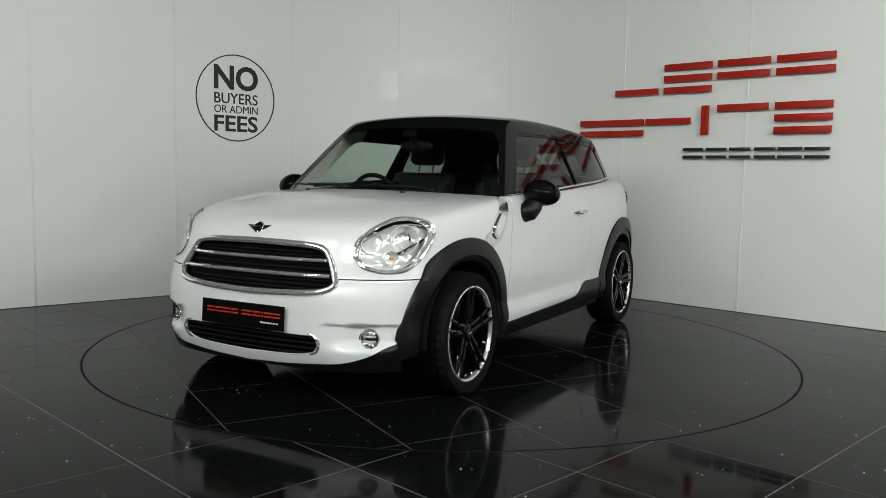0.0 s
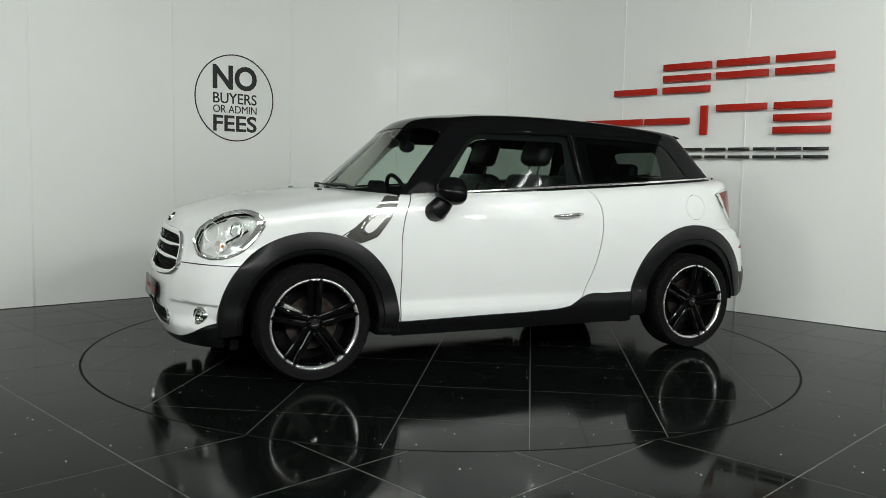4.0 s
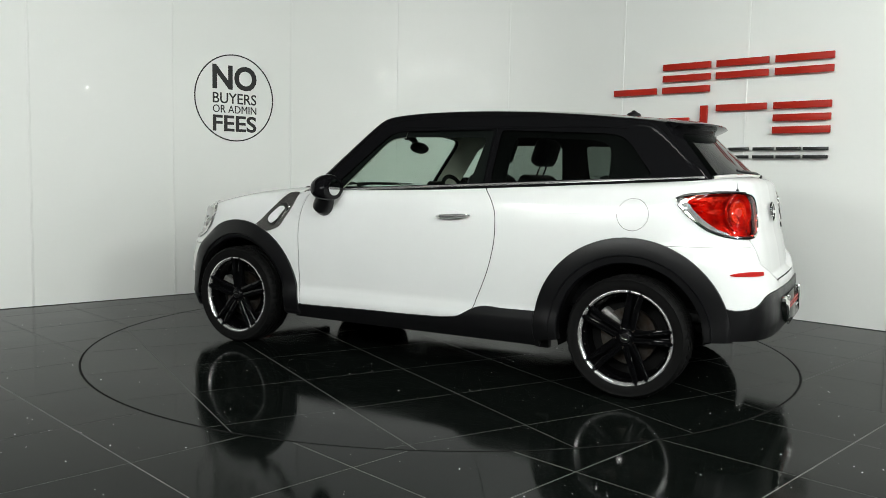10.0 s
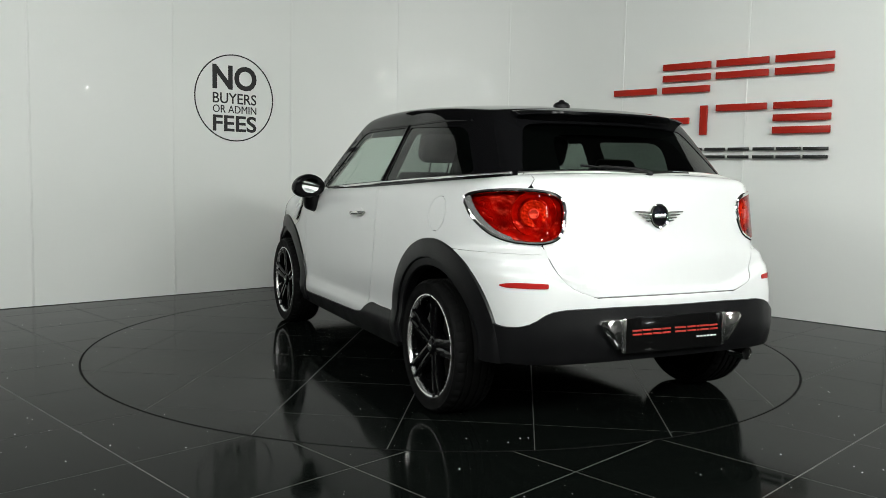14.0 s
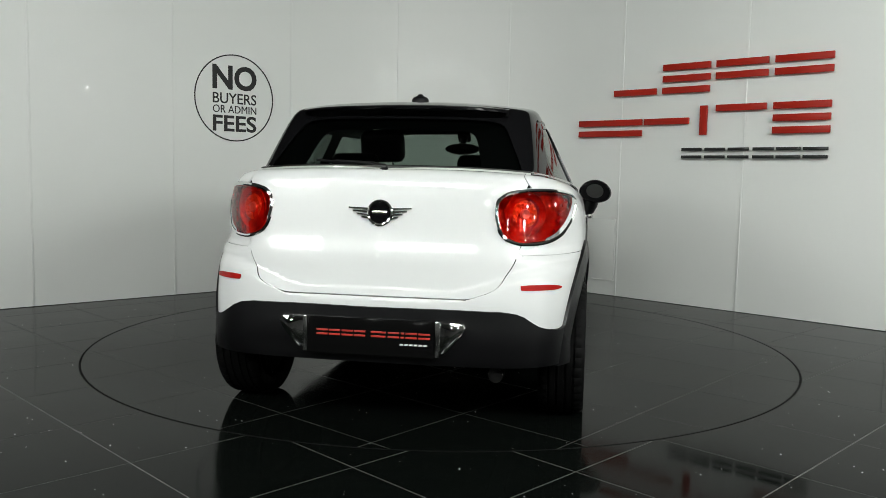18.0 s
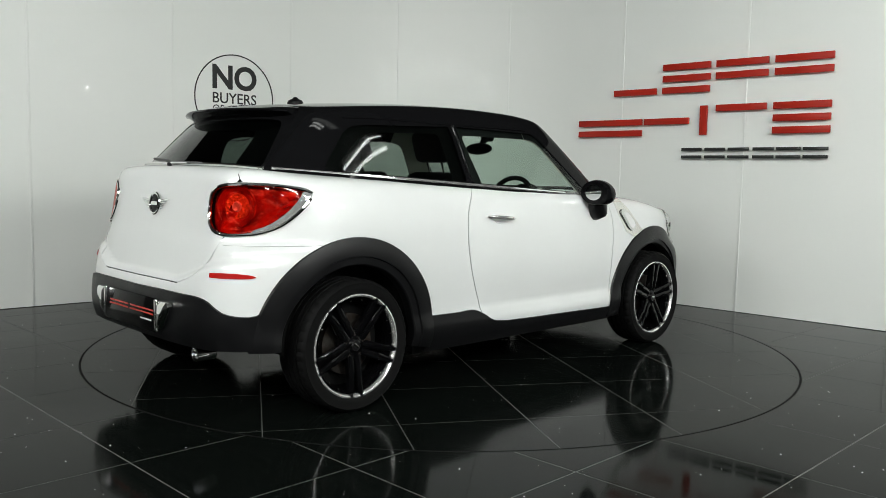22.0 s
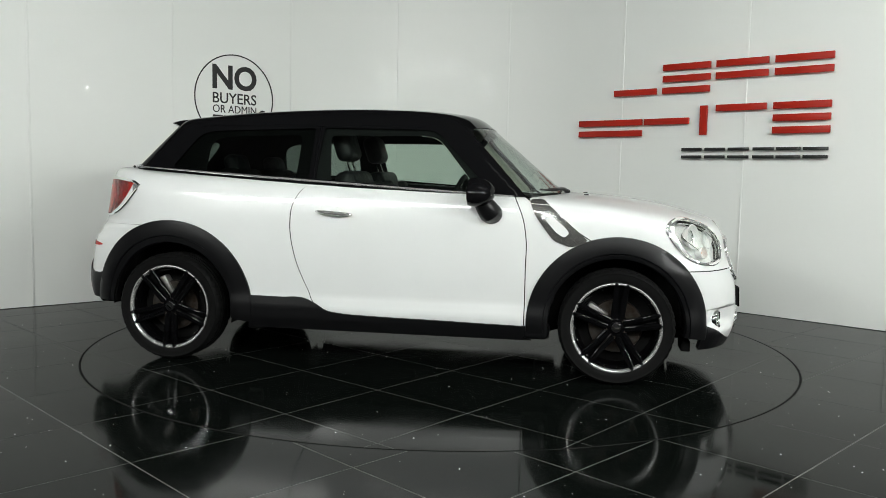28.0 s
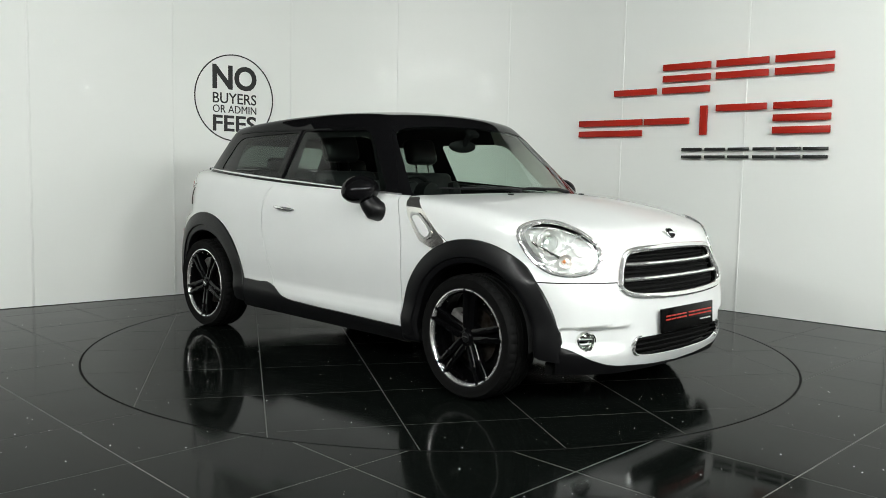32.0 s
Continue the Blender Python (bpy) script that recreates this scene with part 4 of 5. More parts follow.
def headlight(car, sheet, side):
    s = "left" if side > 0 else "right"
    lamp = panel("headlight", cut(sheet, HEAD_LENS), LAMP_GLASS, car, s, 0.004, 0.004, "clear oval headlight with chrome surround")
    lamp_bezel("surround", lamp_ring(HEADLIGHT, 0.003), 0.0100, lamp, side, 1.0, 0.003)
    panel("corner_trim", cut(sheet, both(inset(HEADLIGHT, -0.004), minus(HEAD_LENS), behind(1.70))), BAR_CHROME, lamp, s, 0.005, 0.008, "chrome corner piece")
    lamp_bezel("inner_ring", lamp_ring(HEADLIGHT, -0.012), 0.003, lamp, side, 1.0, -0.012)
    panel("bowl", cut(sheet, inset(HEADLIGHT, -0.004)), LAMP_BOWL, lamp, s, -0.036, 0.0, "smooth silver reflector")
    n = Vector((0.80, 0.55, 0.12)).normalized()
    for at, r, kind in (((1.706, 0.710, 0.815), 0.070, 0), ((1.771, 0.680, 0.728), 0.036, 1), ((1.815, 0.600, 0.800), 0.055, 2)):
        c = Vector(at) - n * (0.062 if kind == 2 else 0.042)
        bm = lathe([(r, 0.034), (r * 0.95, 0.037), (r * 0.88, 0.020), (r * 0.70, -0.004), (r * 0.45, -0.018), (0.0005, -0.022)], 28)
        bm.transform(facing(c, n))
        part("reflector", bm if side > 0 else flip_y(bm), LAMP_BOWL, lamp)
        if kind == 0:
            bm = lathe([(r * 0.60, -0.01), (r * 0.62, 0.012), (r * 0.54, 0.018), (r * 0.50, 0.010)], 24)
            bm.transform(facing(c, n))
            part("lens_ring", bm if side > 0 else flip_y(bm), CHROME, lamp)
            bm = disc(r * 0.50, -0.02, 0.006, 20, None, 0.018)
            bm.transform(facing(c, n))
            part("projector_lens", bm if side > 0 else flip_y(bm), LAMP_GLASS, lamp)
            bm = disc(r * 0.49, -0.022, -0.016, 20)
            bm.transform(facing(c, n))
            part("shutter", bm if side > 0 else flip_y(bm), STEEL, lamp)
        else:
            bm = disc(r * 0.24, -0.02, 0.016, 16, None, 0.006)
            bm.transform(facing(c, n))
            part("bulb", bm if side > 0 else flip_y(bm), AMBER if kind == 1 else LAMP_GLASS, lamp, "amber bulb" if kind == 1 else "")
    for i in range(4):
        c = Vector((1.735, 0.700, 0.75)) - n * 0.012 + Vector((-0.5, 0.45, 0.35)) * (-0.02 + 0.050 * i)
        bm = beam(c, c + Vector((-0.028, 0.02, 0.022)), 0.008, 0.004, 0.006, None, n)
        part("reflector_blade", bm if side > 0 else flip_y(bm), CHROME, lamp)


def taillight(car, sheet, side):
    s = "left" if side > 0 else "right"
    lamp = panel("tail_light", cut(sheet, TAIL_LENS), RED_GLASS, car, s, 0.010, 0.01, "large red tail light in a chrome surround")
    lamp_bezel("surround", lamp_ring(TAILLIGHT, 0.002), 0.0095, lamp, side, 1.0, 0.004, CHROME)
    panel("corner_trim", cut(sheet, both(inset(TAILLIGHT, -0.002), minus(TAIL_LENS), front_of(-1.76))), BAR_CHROME, lamp, s, 0.009, 0.010, "chrome corner piece")
    panel("reflector", cut(sheet, inset(TAILLIGHT, -0.002)), RED_LENS, lamp, s, -0.024, 0.0, "mottled red reflector")
    c = Vector((-1.793, 0.615, 0.965))
    n = Vector((-0.86, 0.50, 0.02)).normalized()
    # bowl rings round the amber core
    for prof, mat, label in (([(0.098, -0.016), (0.094, -0.010), (0.088, -0.016), (0.070, -0.022)], RED_LENS, ""),
                             ([(0.060, -0.022), (0.054, -0.012), (0.044, -0.014), (0.024, -0.018)], AMBER, "amber lamp ring"),
                             ([(0.024, -0.018), (0.019, -0.008), (0.012, -0.010), (0.0005, -0.012)], LAMP_BOWL, "pale lamp core")):
        bm = lathe(prof, 32)
        bm.transform(facing(c, n))
        part("lamp_ring", bm if side > 0 else flip_y(bm), mat, lamp, label)
    for k in range(4):
        q = on_form(lower_body, (-1.4, 0.3, 1.01 - 0.035 * k), (-0.20 - 0.03 * k, 0.50, 0.0))
        m = facing(q, normal_at(q))
        bm = box(0.050, 0.008, 0.014, (0, -0.014, 0), 0.002, Matrix.Rotation(radians(-20), 3, "Y"))
        bm.transform(m)
        part("prism", bm if side > 0 else flip_y(bm), RED_PLAIN, lamp)


def door_mirror(car, side):
    arm = bmesh.new()
    tube([(0.605, 0.805, 0.920), (0.602, 0.845, 0.918), (0.595, 0.868, 0.925), (0.575, 0.882, 0.955), (0.550, 0.895, 0.99), (0.535, 0.905, 1.015)], [0.050, 0.062, 0.064, 0.060, 0.050, 0.044], 16, False, arm, 0.95)
    mirror = part("door_mirror", arm if side > 0 else flip_y(arm), PLASTIC, car, "black door mirror on a short stalk")
    bm = bmesh.new()
    bmesh.ops.create_uvsphere(bm, u_segments=28, v_segments=18, radius=1.0)
    for v in bm.verts:
        x, y, z = v.co
        v.co = (max(x, -0.40) * 0.105, y * 0.110 * (1 - 0.10 * z), z * 0.079)
    bm.transform(Matrix.Translation((0.524, 0.918, 1.036)) @ Matrix.Rotation(radians(-6), 4, "X"))
    part("mirror_cap", bm if side > 0 else flip_y(bm), BLACK, mirror, "gloss black mirror cap")
    bm = bmesh.new()
    bmesh.ops.create_circle(bm, cap_ends=True, segments=32, radius=1)
    for v in bm.verts:
        v.co = (0, v.co.x * 0.058, v.co.y * 0.048)
    r = bmesh.ops.extrude_face_region(bm, geom=bm.faces[:])
    bmesh.ops.translate(bm, vec=(-0.003, 0, 0), verts=[g for g in r["geom"] if isinstance(g, bmesh.types.BMVert)])
    bm.transform(Matrix.Translation((0.481, 0.914, 1.038)) @ Matrix.Rotation(radians(-6), 4, "X"))
    part("mirror_glass", bm if side > 0 else flip_y(bm), MIRROR, mirror, "mirror glass")


def door_handle(parent, side):
    pts = []
    for i in range(11):
        t = i / 10
        x = -0.190 - 0.212 * t
        p = on_side(x, 0.891 + 0.014 * t)
        lift = 0.004 + 0.030 * math.sin(math.pi * min(1, max(0, t))) ** 0.5
        pts.append((p.x, (p.y + lift) * side, p.z))
    handle = part("handle", tube(pts, [0.006, 0.011, 0.013, 0.0135, 0.0135, 0.0135, 0.0135, 0.0135, 0.013, 0.011, 0.006], 10, False, None, 0.9), BAR_CHROME, parent, "chrome door handle")
    c = on_side(-0.296, 0.898)
    bm = disc(0.062, -0.004, 0.0015, 28)
    bm.transform(facing(c, normal_at(c)) @ Matrix.Diagonal((1, 1, 0.55, 1)))
    part("handle_cup", bm if side > 0 else flip_y(bm), PAINT, parent)
    return handle


def seat(car, x, y, wide, name="front_seat", rest=True):
    base = part(name, box(0.50, wide, 0.16, (x + 0.22, y, 0.56), 0.05, None, None, 3), CLOTH, car, "black leather seat")
    lean = Matrix.Rotation(radians(-18), 3, "Y")
    bm = box(0.13, wide, 0.62, (x - 0.075, y, 0.84), 0.05, lean, None, 3)
    for s in (-1, 1):
        box(0.16, 0.09, 0.50, (x - 0.03, y + s * (wide / 2 - 0.04), 0.83), 0.035, lean, bm)
    part("backrest", bm, CLOTH, base)
    if rest:
        part("headrest", box(0.11, 0.27, 0.19, (x - 0.205, y, 1.290), 0.045, lean, None, 3), CLOTH, base)
        for s in (-1, 1):
            part("headrest_post", tube([(x - 0.160, y + 0.06 * s, 1.12), (x - 0.195, y + 0.06 * s, 1.22)], 0.006, 8), CHROME, base)


def cabin(car):
    tub = part("cabin_floor", box(2.6, 1.30, 0.05, (-0.35, 0, 0.42), 0.01), TRIM_DARK, car)
    for side in (1, -1):
        bm = bmesh.new()
        rings = []
        for i in range(24):
            x = 0.75 - 2.2 * i / 23
            w = float(cabin_width(x))
            rings.append([bm.verts.new((x, side * (w - d), z)) for d, z in ((0.03, float(belt(x)) + 0.005), (0.09, float(belt(x)) + 0.0), (0.10, 0.75), (0.12, 0.43), (0.07, 0.43))])
        for p, q in zip(rings, rings[1:]):
            for k in range(4):
                bm.faces.new((p[k], p[k + 1], q[k + 1], q[k]))
        part("side_lining", bm, TRIM_DARK, tub)
    # dashboard with a rounded top
    bm = bmesh.new()
    rings = []
    for i in range(21):
        y = -0.70 + 1.40 * i / 20
        f = -0.30 * y * y
        rings.append([bm.verts.new((x + f, y, z)) for x, z in ((0.98, 0.985), (0.80, 1.005), (0.62, 1.000), (0.52, 0.970), (0.48, 0.90), (0.52, 0.70), (0.70, 0.45))])
    for p, q in zip(rings, rings[1:]):
        for k in range(6):
            bm.faces.new((p[k], p[k + 1], q[k + 1], q[k]))
    dash = part("dashboard", bm, TRIM_DARK, tub)
    part("dial_pod", disc(0.075, -0.04, 0.05, 28), TRIM_DARK, dash).matrix_basis = pose(0.50, -0.37, 1.005, 0, 0, 90)
    ring = [(0.325 + 0.06 * math.sin(2 * math.pi * i / 40), -0.37 + 0.18 * math.cos(2 * math.pi * i / 40), 0.952 + 0.165 * math.sin(2 * math.pi * i / 40)) for i in range(40)]
    wheel = part("steering_wheel", tube(ring, 0.0155, 10, True), TRIM_DARK, tub, "black steering wheel")
    bm = disc(0.07, -0.03, 0.02, 24)
    bm.transform(facing((0.335, -0.37, 0.952), (-0.93, 0, 0.36)))
    part("wheel_hub", bm, TRIM_DARK, wheel)
    for a in (0, 180, 270):
        c = Vector((0.335, -0.37, 0.952))
        q = Vector((0.325 + 0.06 * math.sin(radians(a)), -0.37 + 0.18 * math.cos(radians(a)), 0.952 + 0.165 * math.sin(radians(a))))
        part("wheel_bar", beam(c, q, 0.022, 0.014, 0.008, None, (-0.93, 0, 0.36)), TRIM_DARK, wheel)
    seat(car, -0.155, 0.37, 0.50)
    seat(car, -0.155, -0.37, 0.50)
    for y in (0.33, -0.33):
        seat(car, -0.93, y, 0.52, "rear_seat", False)
        part("headrest", box(0.09, 0.25, 0.13, (-1.10, y, 1.165), 0.04, Matrix.Rotation(radians(-18), 3, "Y"), None, 3), CLOTH, car)
    part("parcel_shelf", box(0.48, 1.16, 0.03, (-1.46, 0, 1.05), 0.01), TRIM_DARK, tub)
    bm = bmesh.new()
    bmesh.ops.create_uvsphere(bm, u_segments=24, v_segments=14, radius=1.0)
    bm.transform(Matrix.Translation((0.425, 0.0, 1.308)) @ Matrix.Rotation(radians(10), 4, "Y") @ Matrix.Diagonal((0.022, 0.122, 0.040, 1)))
    rv = part("rear_view_mirror", bm, TRIM_DARK, car, "black oval rear-view mirror")
    part("mirror_stalk", tube([(0.440, 0, 1.315), (0.470, 0, 1.36), (0.515, 0, 1.405)], [0.018, 0.022, 0.034], 10), TRIM_DARK, rv)
    part("sensor_pod", box(0.09, 0.09, 0.035, (0.495, 0, 1.398), 0.012, Matrix.Rotation(radians(40), 3, "Y")), TRIM_DARK, rv)


def number_plate(car, at, turn_z, tilt, wide, high, mount=None):
    m = pose(*at, 0, 0, turn_z) @ pose(0, 0, 0, tilt, 0, 0)
    plate = part("plate", box(wide, 0.010, high, (0, 0, 0), 0.003), PLATE, car, "black show plate with red bars")
    plate.matrix_basis = m
    w = wide / 0.52
    rows = [(-0.20, 0.046), (-0.148, 0.046), (-0.096, 0.046), (-0.044, 0.046), (0.032, 0.060), (0.094, 0.046), (0.130, 0.012), (0.166, 0.046), (0.218, 0.046)]
    for x, wd in rows:
        for dz in (0.016, -0.001):
            part("red_bar", box(wd * w, 0.002, 0.0075, (x * w, -0.0062, dz + 0.004), 0.0005), RED_INK, plate)
    for i in range(6):
        part("white_bar", box(0.014 * w, 0.002, 0.007, ((0.128 + 0.019 * i) * w, -0.0062, -0.026), 0.0005), WHITE_INK, plate)
    return plate


def wing_badge(car, at, way, size, cap):
    m = facing(at, way)
    badge = part("badge", disc(0.042 * size, -0.01, 0.006, 28, None, 0.002), cap, car, "dark round badge with chrome wings")
    badge.matrix_basis = m
    part("badge_ring", lathe([(0.039 * size, 0.004), (0.041 * size, 0.0095), (0.046 * size, 0.011), (0.0505 * size, 0.007), (0.051 * size, 0.0)], 28), CHROME, badge)
    part("badge_bar", beam((-0.028 * size, 0.0085, 0), (0.028 * size, 0.0085, 0), 0.0075 * size, 0.0075 * size, 0.002), CHROME, badge)
    for s in (-1, 1):
        bm = bmesh.new()
        for k in range(4):
            z = (0.014 - 0.0115 * k) * size
            beam((0.044 * s * size, 0.003, z), ((0.122 - 0.017 * k) * s * size, 0.003, (0.018 - 0.0115 * k) * size), 0.0045 * size, 0.0030 * size, 0.004, bm)
        part("badge_wing", bm, CHROME, badge)


def wiper(car, pivot, tip, lift, name="wiper"):
    p, q = Vector(pivot), Vector(tip)
    arm = part(name, tube([p, p + (q - p) * 0.25 + Vector((0, 0, lift)), q + Vector((0, 0, lift * 0.4))], [0.014, 0.011, 0.007], 8), PLASTIC, car, "black wiper arm")
    d = (q - p) * 0.42
    part("blade", tube([q - d, q, q + d * 0.9], 0.006, 6), PLASTIC, arm)
    part("pivot_cap", box(0.03, 0.03, 0.02, p, 0.006), PLASTIC, arm)


def build_car():
    car = tagged(new("car"), "white three-door compact car with black roof and arches on the turntable", "car")
    elev = [-40 + 72 * i / 62 for i in range(62)] + [32 + 58 * (i / 30) for i in range(31)]
    body = skin(lower_body, -1.45, 1.45, 0.62, elev, 46, 130)
    openings = both(minus(lambda p: -arch_f(p)), minus(lambda p: -arch_r(p)), minus(cabin_hole))
    body = cut(body, openings)
    under = cut(body, lambda p: p[..., 2] - 0.192 - 0.125 * ramp(-1.3, -1.6, p[..., 0]) - 0.024 * ramp(1.1, 0.9, p[..., 0]))
    shell_holes = both(minus(HEADLIGHT), minus(TAILLIGHT), minus(grille_zone), minus(intake_zone), minus(FOG))
    # black sheet added behind the panels, so the gaps look shaded
    panel("black_gap_shell", cut(under, shell_holes), DARK, car, "both", -0.022, 0.0)
    white = cut(under, inset(white_zone, 0.0012))
    clad = cut(under, minus(white_zone, 0.0012))

    # black plastic skirts
    panel("front_skirt", cut(clad, front_of(1.3)), PLASTIC, car, "both", 0.001, 0.03, "black plastic front skirt")
    rear_black = cut(clad, behind(-1.3))
    panel("rear_skirt", rear_black, PLASTIC, car, "both", 0.010, 0.03, "black plastic rear bumper")
    for side in ("left", "right"):
        panel("sill", cut(clad, both(front_of(-1.2), behind(1.2))), PLASTIC, car, side, 0.006, 0.03, "black plastic sill")

    # bonnet, with holes for the headlights and the top of the grille
    lamps = both(minus(HEADLIGHT), minus(grille_zone), minus(intake_zone), minus(FOG))
    nose_part = cut(white, both(lamps, front_of(0.6)))
    bonnet = cut(nose_part, both(inset(nose_seam, GAP / 2), inset(bonnet_side, GAP / 2), inset(hinge_line, GAP)))
    bonnet_ob = panel("bonnet", bonnet, PAINT, car)
    bumper = cut(nose_part, both(minus(nose_seam, GAP / 2), front_of(1.4)))
    panel("front_bumper", bumper, PAINT, car)
    for side, s in (("left", 1), ("right", -1)):
        fender = cut(white, both(minus(bonnet_side, GAP / 2), lambda p: p[..., 0] - door_front(p[..., 2]) - GAP / 2, behind(1.25), below(1.06)))
        panel("front_wing", fender, PAINT, car, side)
        door_sheet = cut(white, both(inset(door_zone, GAP / 2), below(1.10)))
        door = panel("door", door_sheet, PAINT, car, side)
        door_handle(door, s)
        quarter = cut(white, both(lambda p: door_back(p[..., 2]) - GAP / 2 - p[..., 0], minus(tailgate_zone, GAP / 4), minus(TAILLIGHT), either(inset(rear_seam, GAP / 6), front_of(-1.4))))
        if s > 0:
            cap_c = on_side(-1.308, 0.945)
            cap = oval(cap_c, (1, 0, 0), (0, 0, 1), 0.080, 0.082)
            panel("fuel_flap", cut(quarter, inset(cap, 0.0012)), PAINT, car, side, 0, 0.012, "round fuel flap")
            quarter = cut(quarter, minus(cap, 0.0012))
        panel("rear_wing", quarter, PAINT, car, side)
        headlight(car, under, s)
        taillight(car, under, s)
        # fog lamp in its round hole
        c = on_nose(0.618, 0.350)
        n = (normal_at(c) + Vector((0.5, 0, 0))).normalized()
        bm = lathe([(0.0005, 0.0), (0.030, -0.004), (0.040, -0.010), (0.043, 0.010), (0.048, 0.014), (0.052, 0.008), (0.053, -0.03)], 28)
        bm.transform(facing(c, n))
        fog = part("fog_lamp", bm if s > 0 else flip_y(bm), CHROME, car, "round clear fog lamp")
        for dz in (-0.012, 0.012):
            bm = box(0.060, 0.003, 0.005, (0, 0.001, dz), 0.001)
            bm.transform(facing(c, n))
            part("lamp_rib", bm if s > 0 else flip_y(bm), LAMP_BOWL, fog)
        bm = disc(0.043, 0.006, 0.010, 28, None, 0.006)
        bm.transform(facing(c, n))
        part("lens", bm if s > 0 else flip_y(bm), LAMP_GLASS, fog)
        flare(car, HUB_F, 0.318, 0.492, 0.372, -8, 187, s, "black plastic front arch trim", -4, 194)
        flare(car, HUB_R, 0.321, 0.508, 0.376, -9, 179, s, "black plastic rear arch trim", -14, 181)
        door_mirror(car, s)
        # slanted chrome trim with its side lamp
        strip = inside_polygon([(0.881, 1.002), (0.808, 0.995), (0.842, 0.912), (0.945, 0.779), (1.041, 0.745), (1.138, 0.780)], 0.003)
        trim = panel("side_trim", cut(under, strip), TRIM_CHROME, car, side, 0.006, 0.012, "slanted chrome trim with a side lamp")
        frame_line = inside_polygon([(1.062, 0.805), (1.036, 0.862), (0.945, 0.932), (0.862, 0.938), (0.862, 0.896), (0.952, 0.797), (1.005, 0.771)], 0.003)
        panel("lamp_frame", cut(under, inset(frame_line, 0.010)), SATIN, trim, side, 0.015, 0.012, "chrome frame")
        panel("side_lamp", cut(under, inset(frame_line, 0.024)), WHITE_INK, trim, side, 0.0185, 0.006, "pale side repeater lamp")
        # red reflector in the rear bumper
        refl = inside_polygon([(0.600, 0.656), (0.602, 0.679), (0.745, 0.681), (0.772, 0.676), (0.770, 0.656)], 0.005, 1, 2)
        panel("reflector", cut(under, both(refl, behind(-1.5))), RED_PLAIN, car, side, 0.004, 0.01, "slim red reflector")

    tailgate = cut(white, both(inset(tailgate_zone, GAP / 3), minus(TAILLIGHT)))
    panel("tailgate", tailgate, PAINT, car)
    rear_bumper = cut(white, both(minus(tailgate_zone, GAP / 2), minus(rear_seam, GAP / 6), minus(TAILLIGHT), behind(-1.4)))
    panel("rear_bumper", rear_bumper, PAINT, car)
    for side in ("left", "right"):
        knot = oval(on_tail(0.585, 0.80), (0, 1, 0), (0, 0, 1), 0.022, 0.022)
        panel("seam_filler", cut(under, both(knot, minus(TAILLIGHT))), PAINT, car, side, -0.002, 0.004)
    scuttle = cut(white, both(minus(hinge_line, GAP), front_of(0.55), above(0.98), lambda p: -door_zone(p) - GAP / 2))
    panel("scuttle", scuttle, PLASTIC, car, "both", -0.004, 0.01, "black scuttle panel under the windscreen")

    # grille: dark backing, chrome frame and bars
    grille = panel("grille", cut(under, inset(grille_zone, -0.006)), DARK, car, "both", -0.035, 0.0, "black grille in a chrome frame with chrome bars")
    outline = [(0.0, 0.550), (0.10, 0.551), (0.20, 0.554), (0.30, 0.558), (0.38, 0.563), (0.44, 0.571), (0.480, 0.585), (0.499, 0.603), (0.501, 0.622), (0.492, 0.645), (0.474, 0.682), (0.450, 0.722), (0.428, 0.752), (0.40, 0.770), (0.36, 0.778), (0.30, 0.783), (0.20, 0.786), (0.10, 0.788)]
    loop = outline + [(0.0, 0.789)] + [(-y, z) for y, z in outline[:0:-1]]
    pts = [on_nose(y * 0.97, z) + Vector((0.004, 0, 0)) for y, z in loop]
    part("grille_frame", tube(pts, 0.0165, 10, True, None, 1.0), BAR_CHROME, grille, "chrome grille frame")
    for z, w, r, mat in ((0.711, 0.430, 0.0095, BAR_CHROME), (0.641, 0.462, 0.0100, BAR_CHROME), (0.760, 0.38, 0.005, DARK), (0.744, 0.40, 0.005, DARK), (0.728, 0.42, 0.005, DARK), (0.690, 0.44, 0.006, DARK), (0.668, 0.45, 0.006, DARK), (0.616, 0.46, 0.006, DARK), (0.594, 0.45, 0.006, DARK), (0.575, 0.42, 0.005, DARK)):
        line = [on_nose((-w + 2 * w * i / 24) * 0.97, z) - Vector((0.002 if mat is BAR_CHROME else 0.026, 0, 0)) for i in range(25)]
        part("grille_bar", tube(line, r, 8, False, None, 1.0), mat, grille)
    intake = panel("lower_grille", cut(under, inset(intake_zone, -0.004)), DARK, car, "both", -0.035, 0.0, "black lower grille with chrome ends")
    for z in (0.275, 0.300, 0.325, 0.350):
        line = [on_nose(-0.41 + 0.82 * i / 20, z) - Vector((0.012, 0, 0)) for i in range(21)]
        part("grille_bar", tube(line, 0.0055, 6), DARK, intake)
    for s in (-1, 1):
        line = [on_nose(abs(y), z) + Vector((0.003, 0, 0)) for y, z in ((0.372, 0.371), (0.392, 0.369), (0.408, 0.361), (0.420, 0.346), (0.424, 0.328), (0.420, 0.308), (0.410, 0.291), (0.394, 0.280), (0.374, 0.274))]
        line = line if s > 0 else mirrored(line)
        part("chrome_end", tube(line, [0.003, 0.006, 0.008, 0.010, 0.011, 0.010, 0.008, 0.006, 0.003], 8), BAR_CHROME, intake)
    number_plate(car, (2.040, 0, 0.434), 90, -3, 0.520, 0.118)
    wing_badge(car, on_form(lower_body, (1.5, 0, 0.6), (0.42, 0, 0.25)), (0.75, 0, 0.6), 0.62, BLACK)
    wing_badge(car, on_tail(0, 0.958) + Vector((-0.004, 0, 0)), (-1, 0, 0.1), 1.12, BLACK)
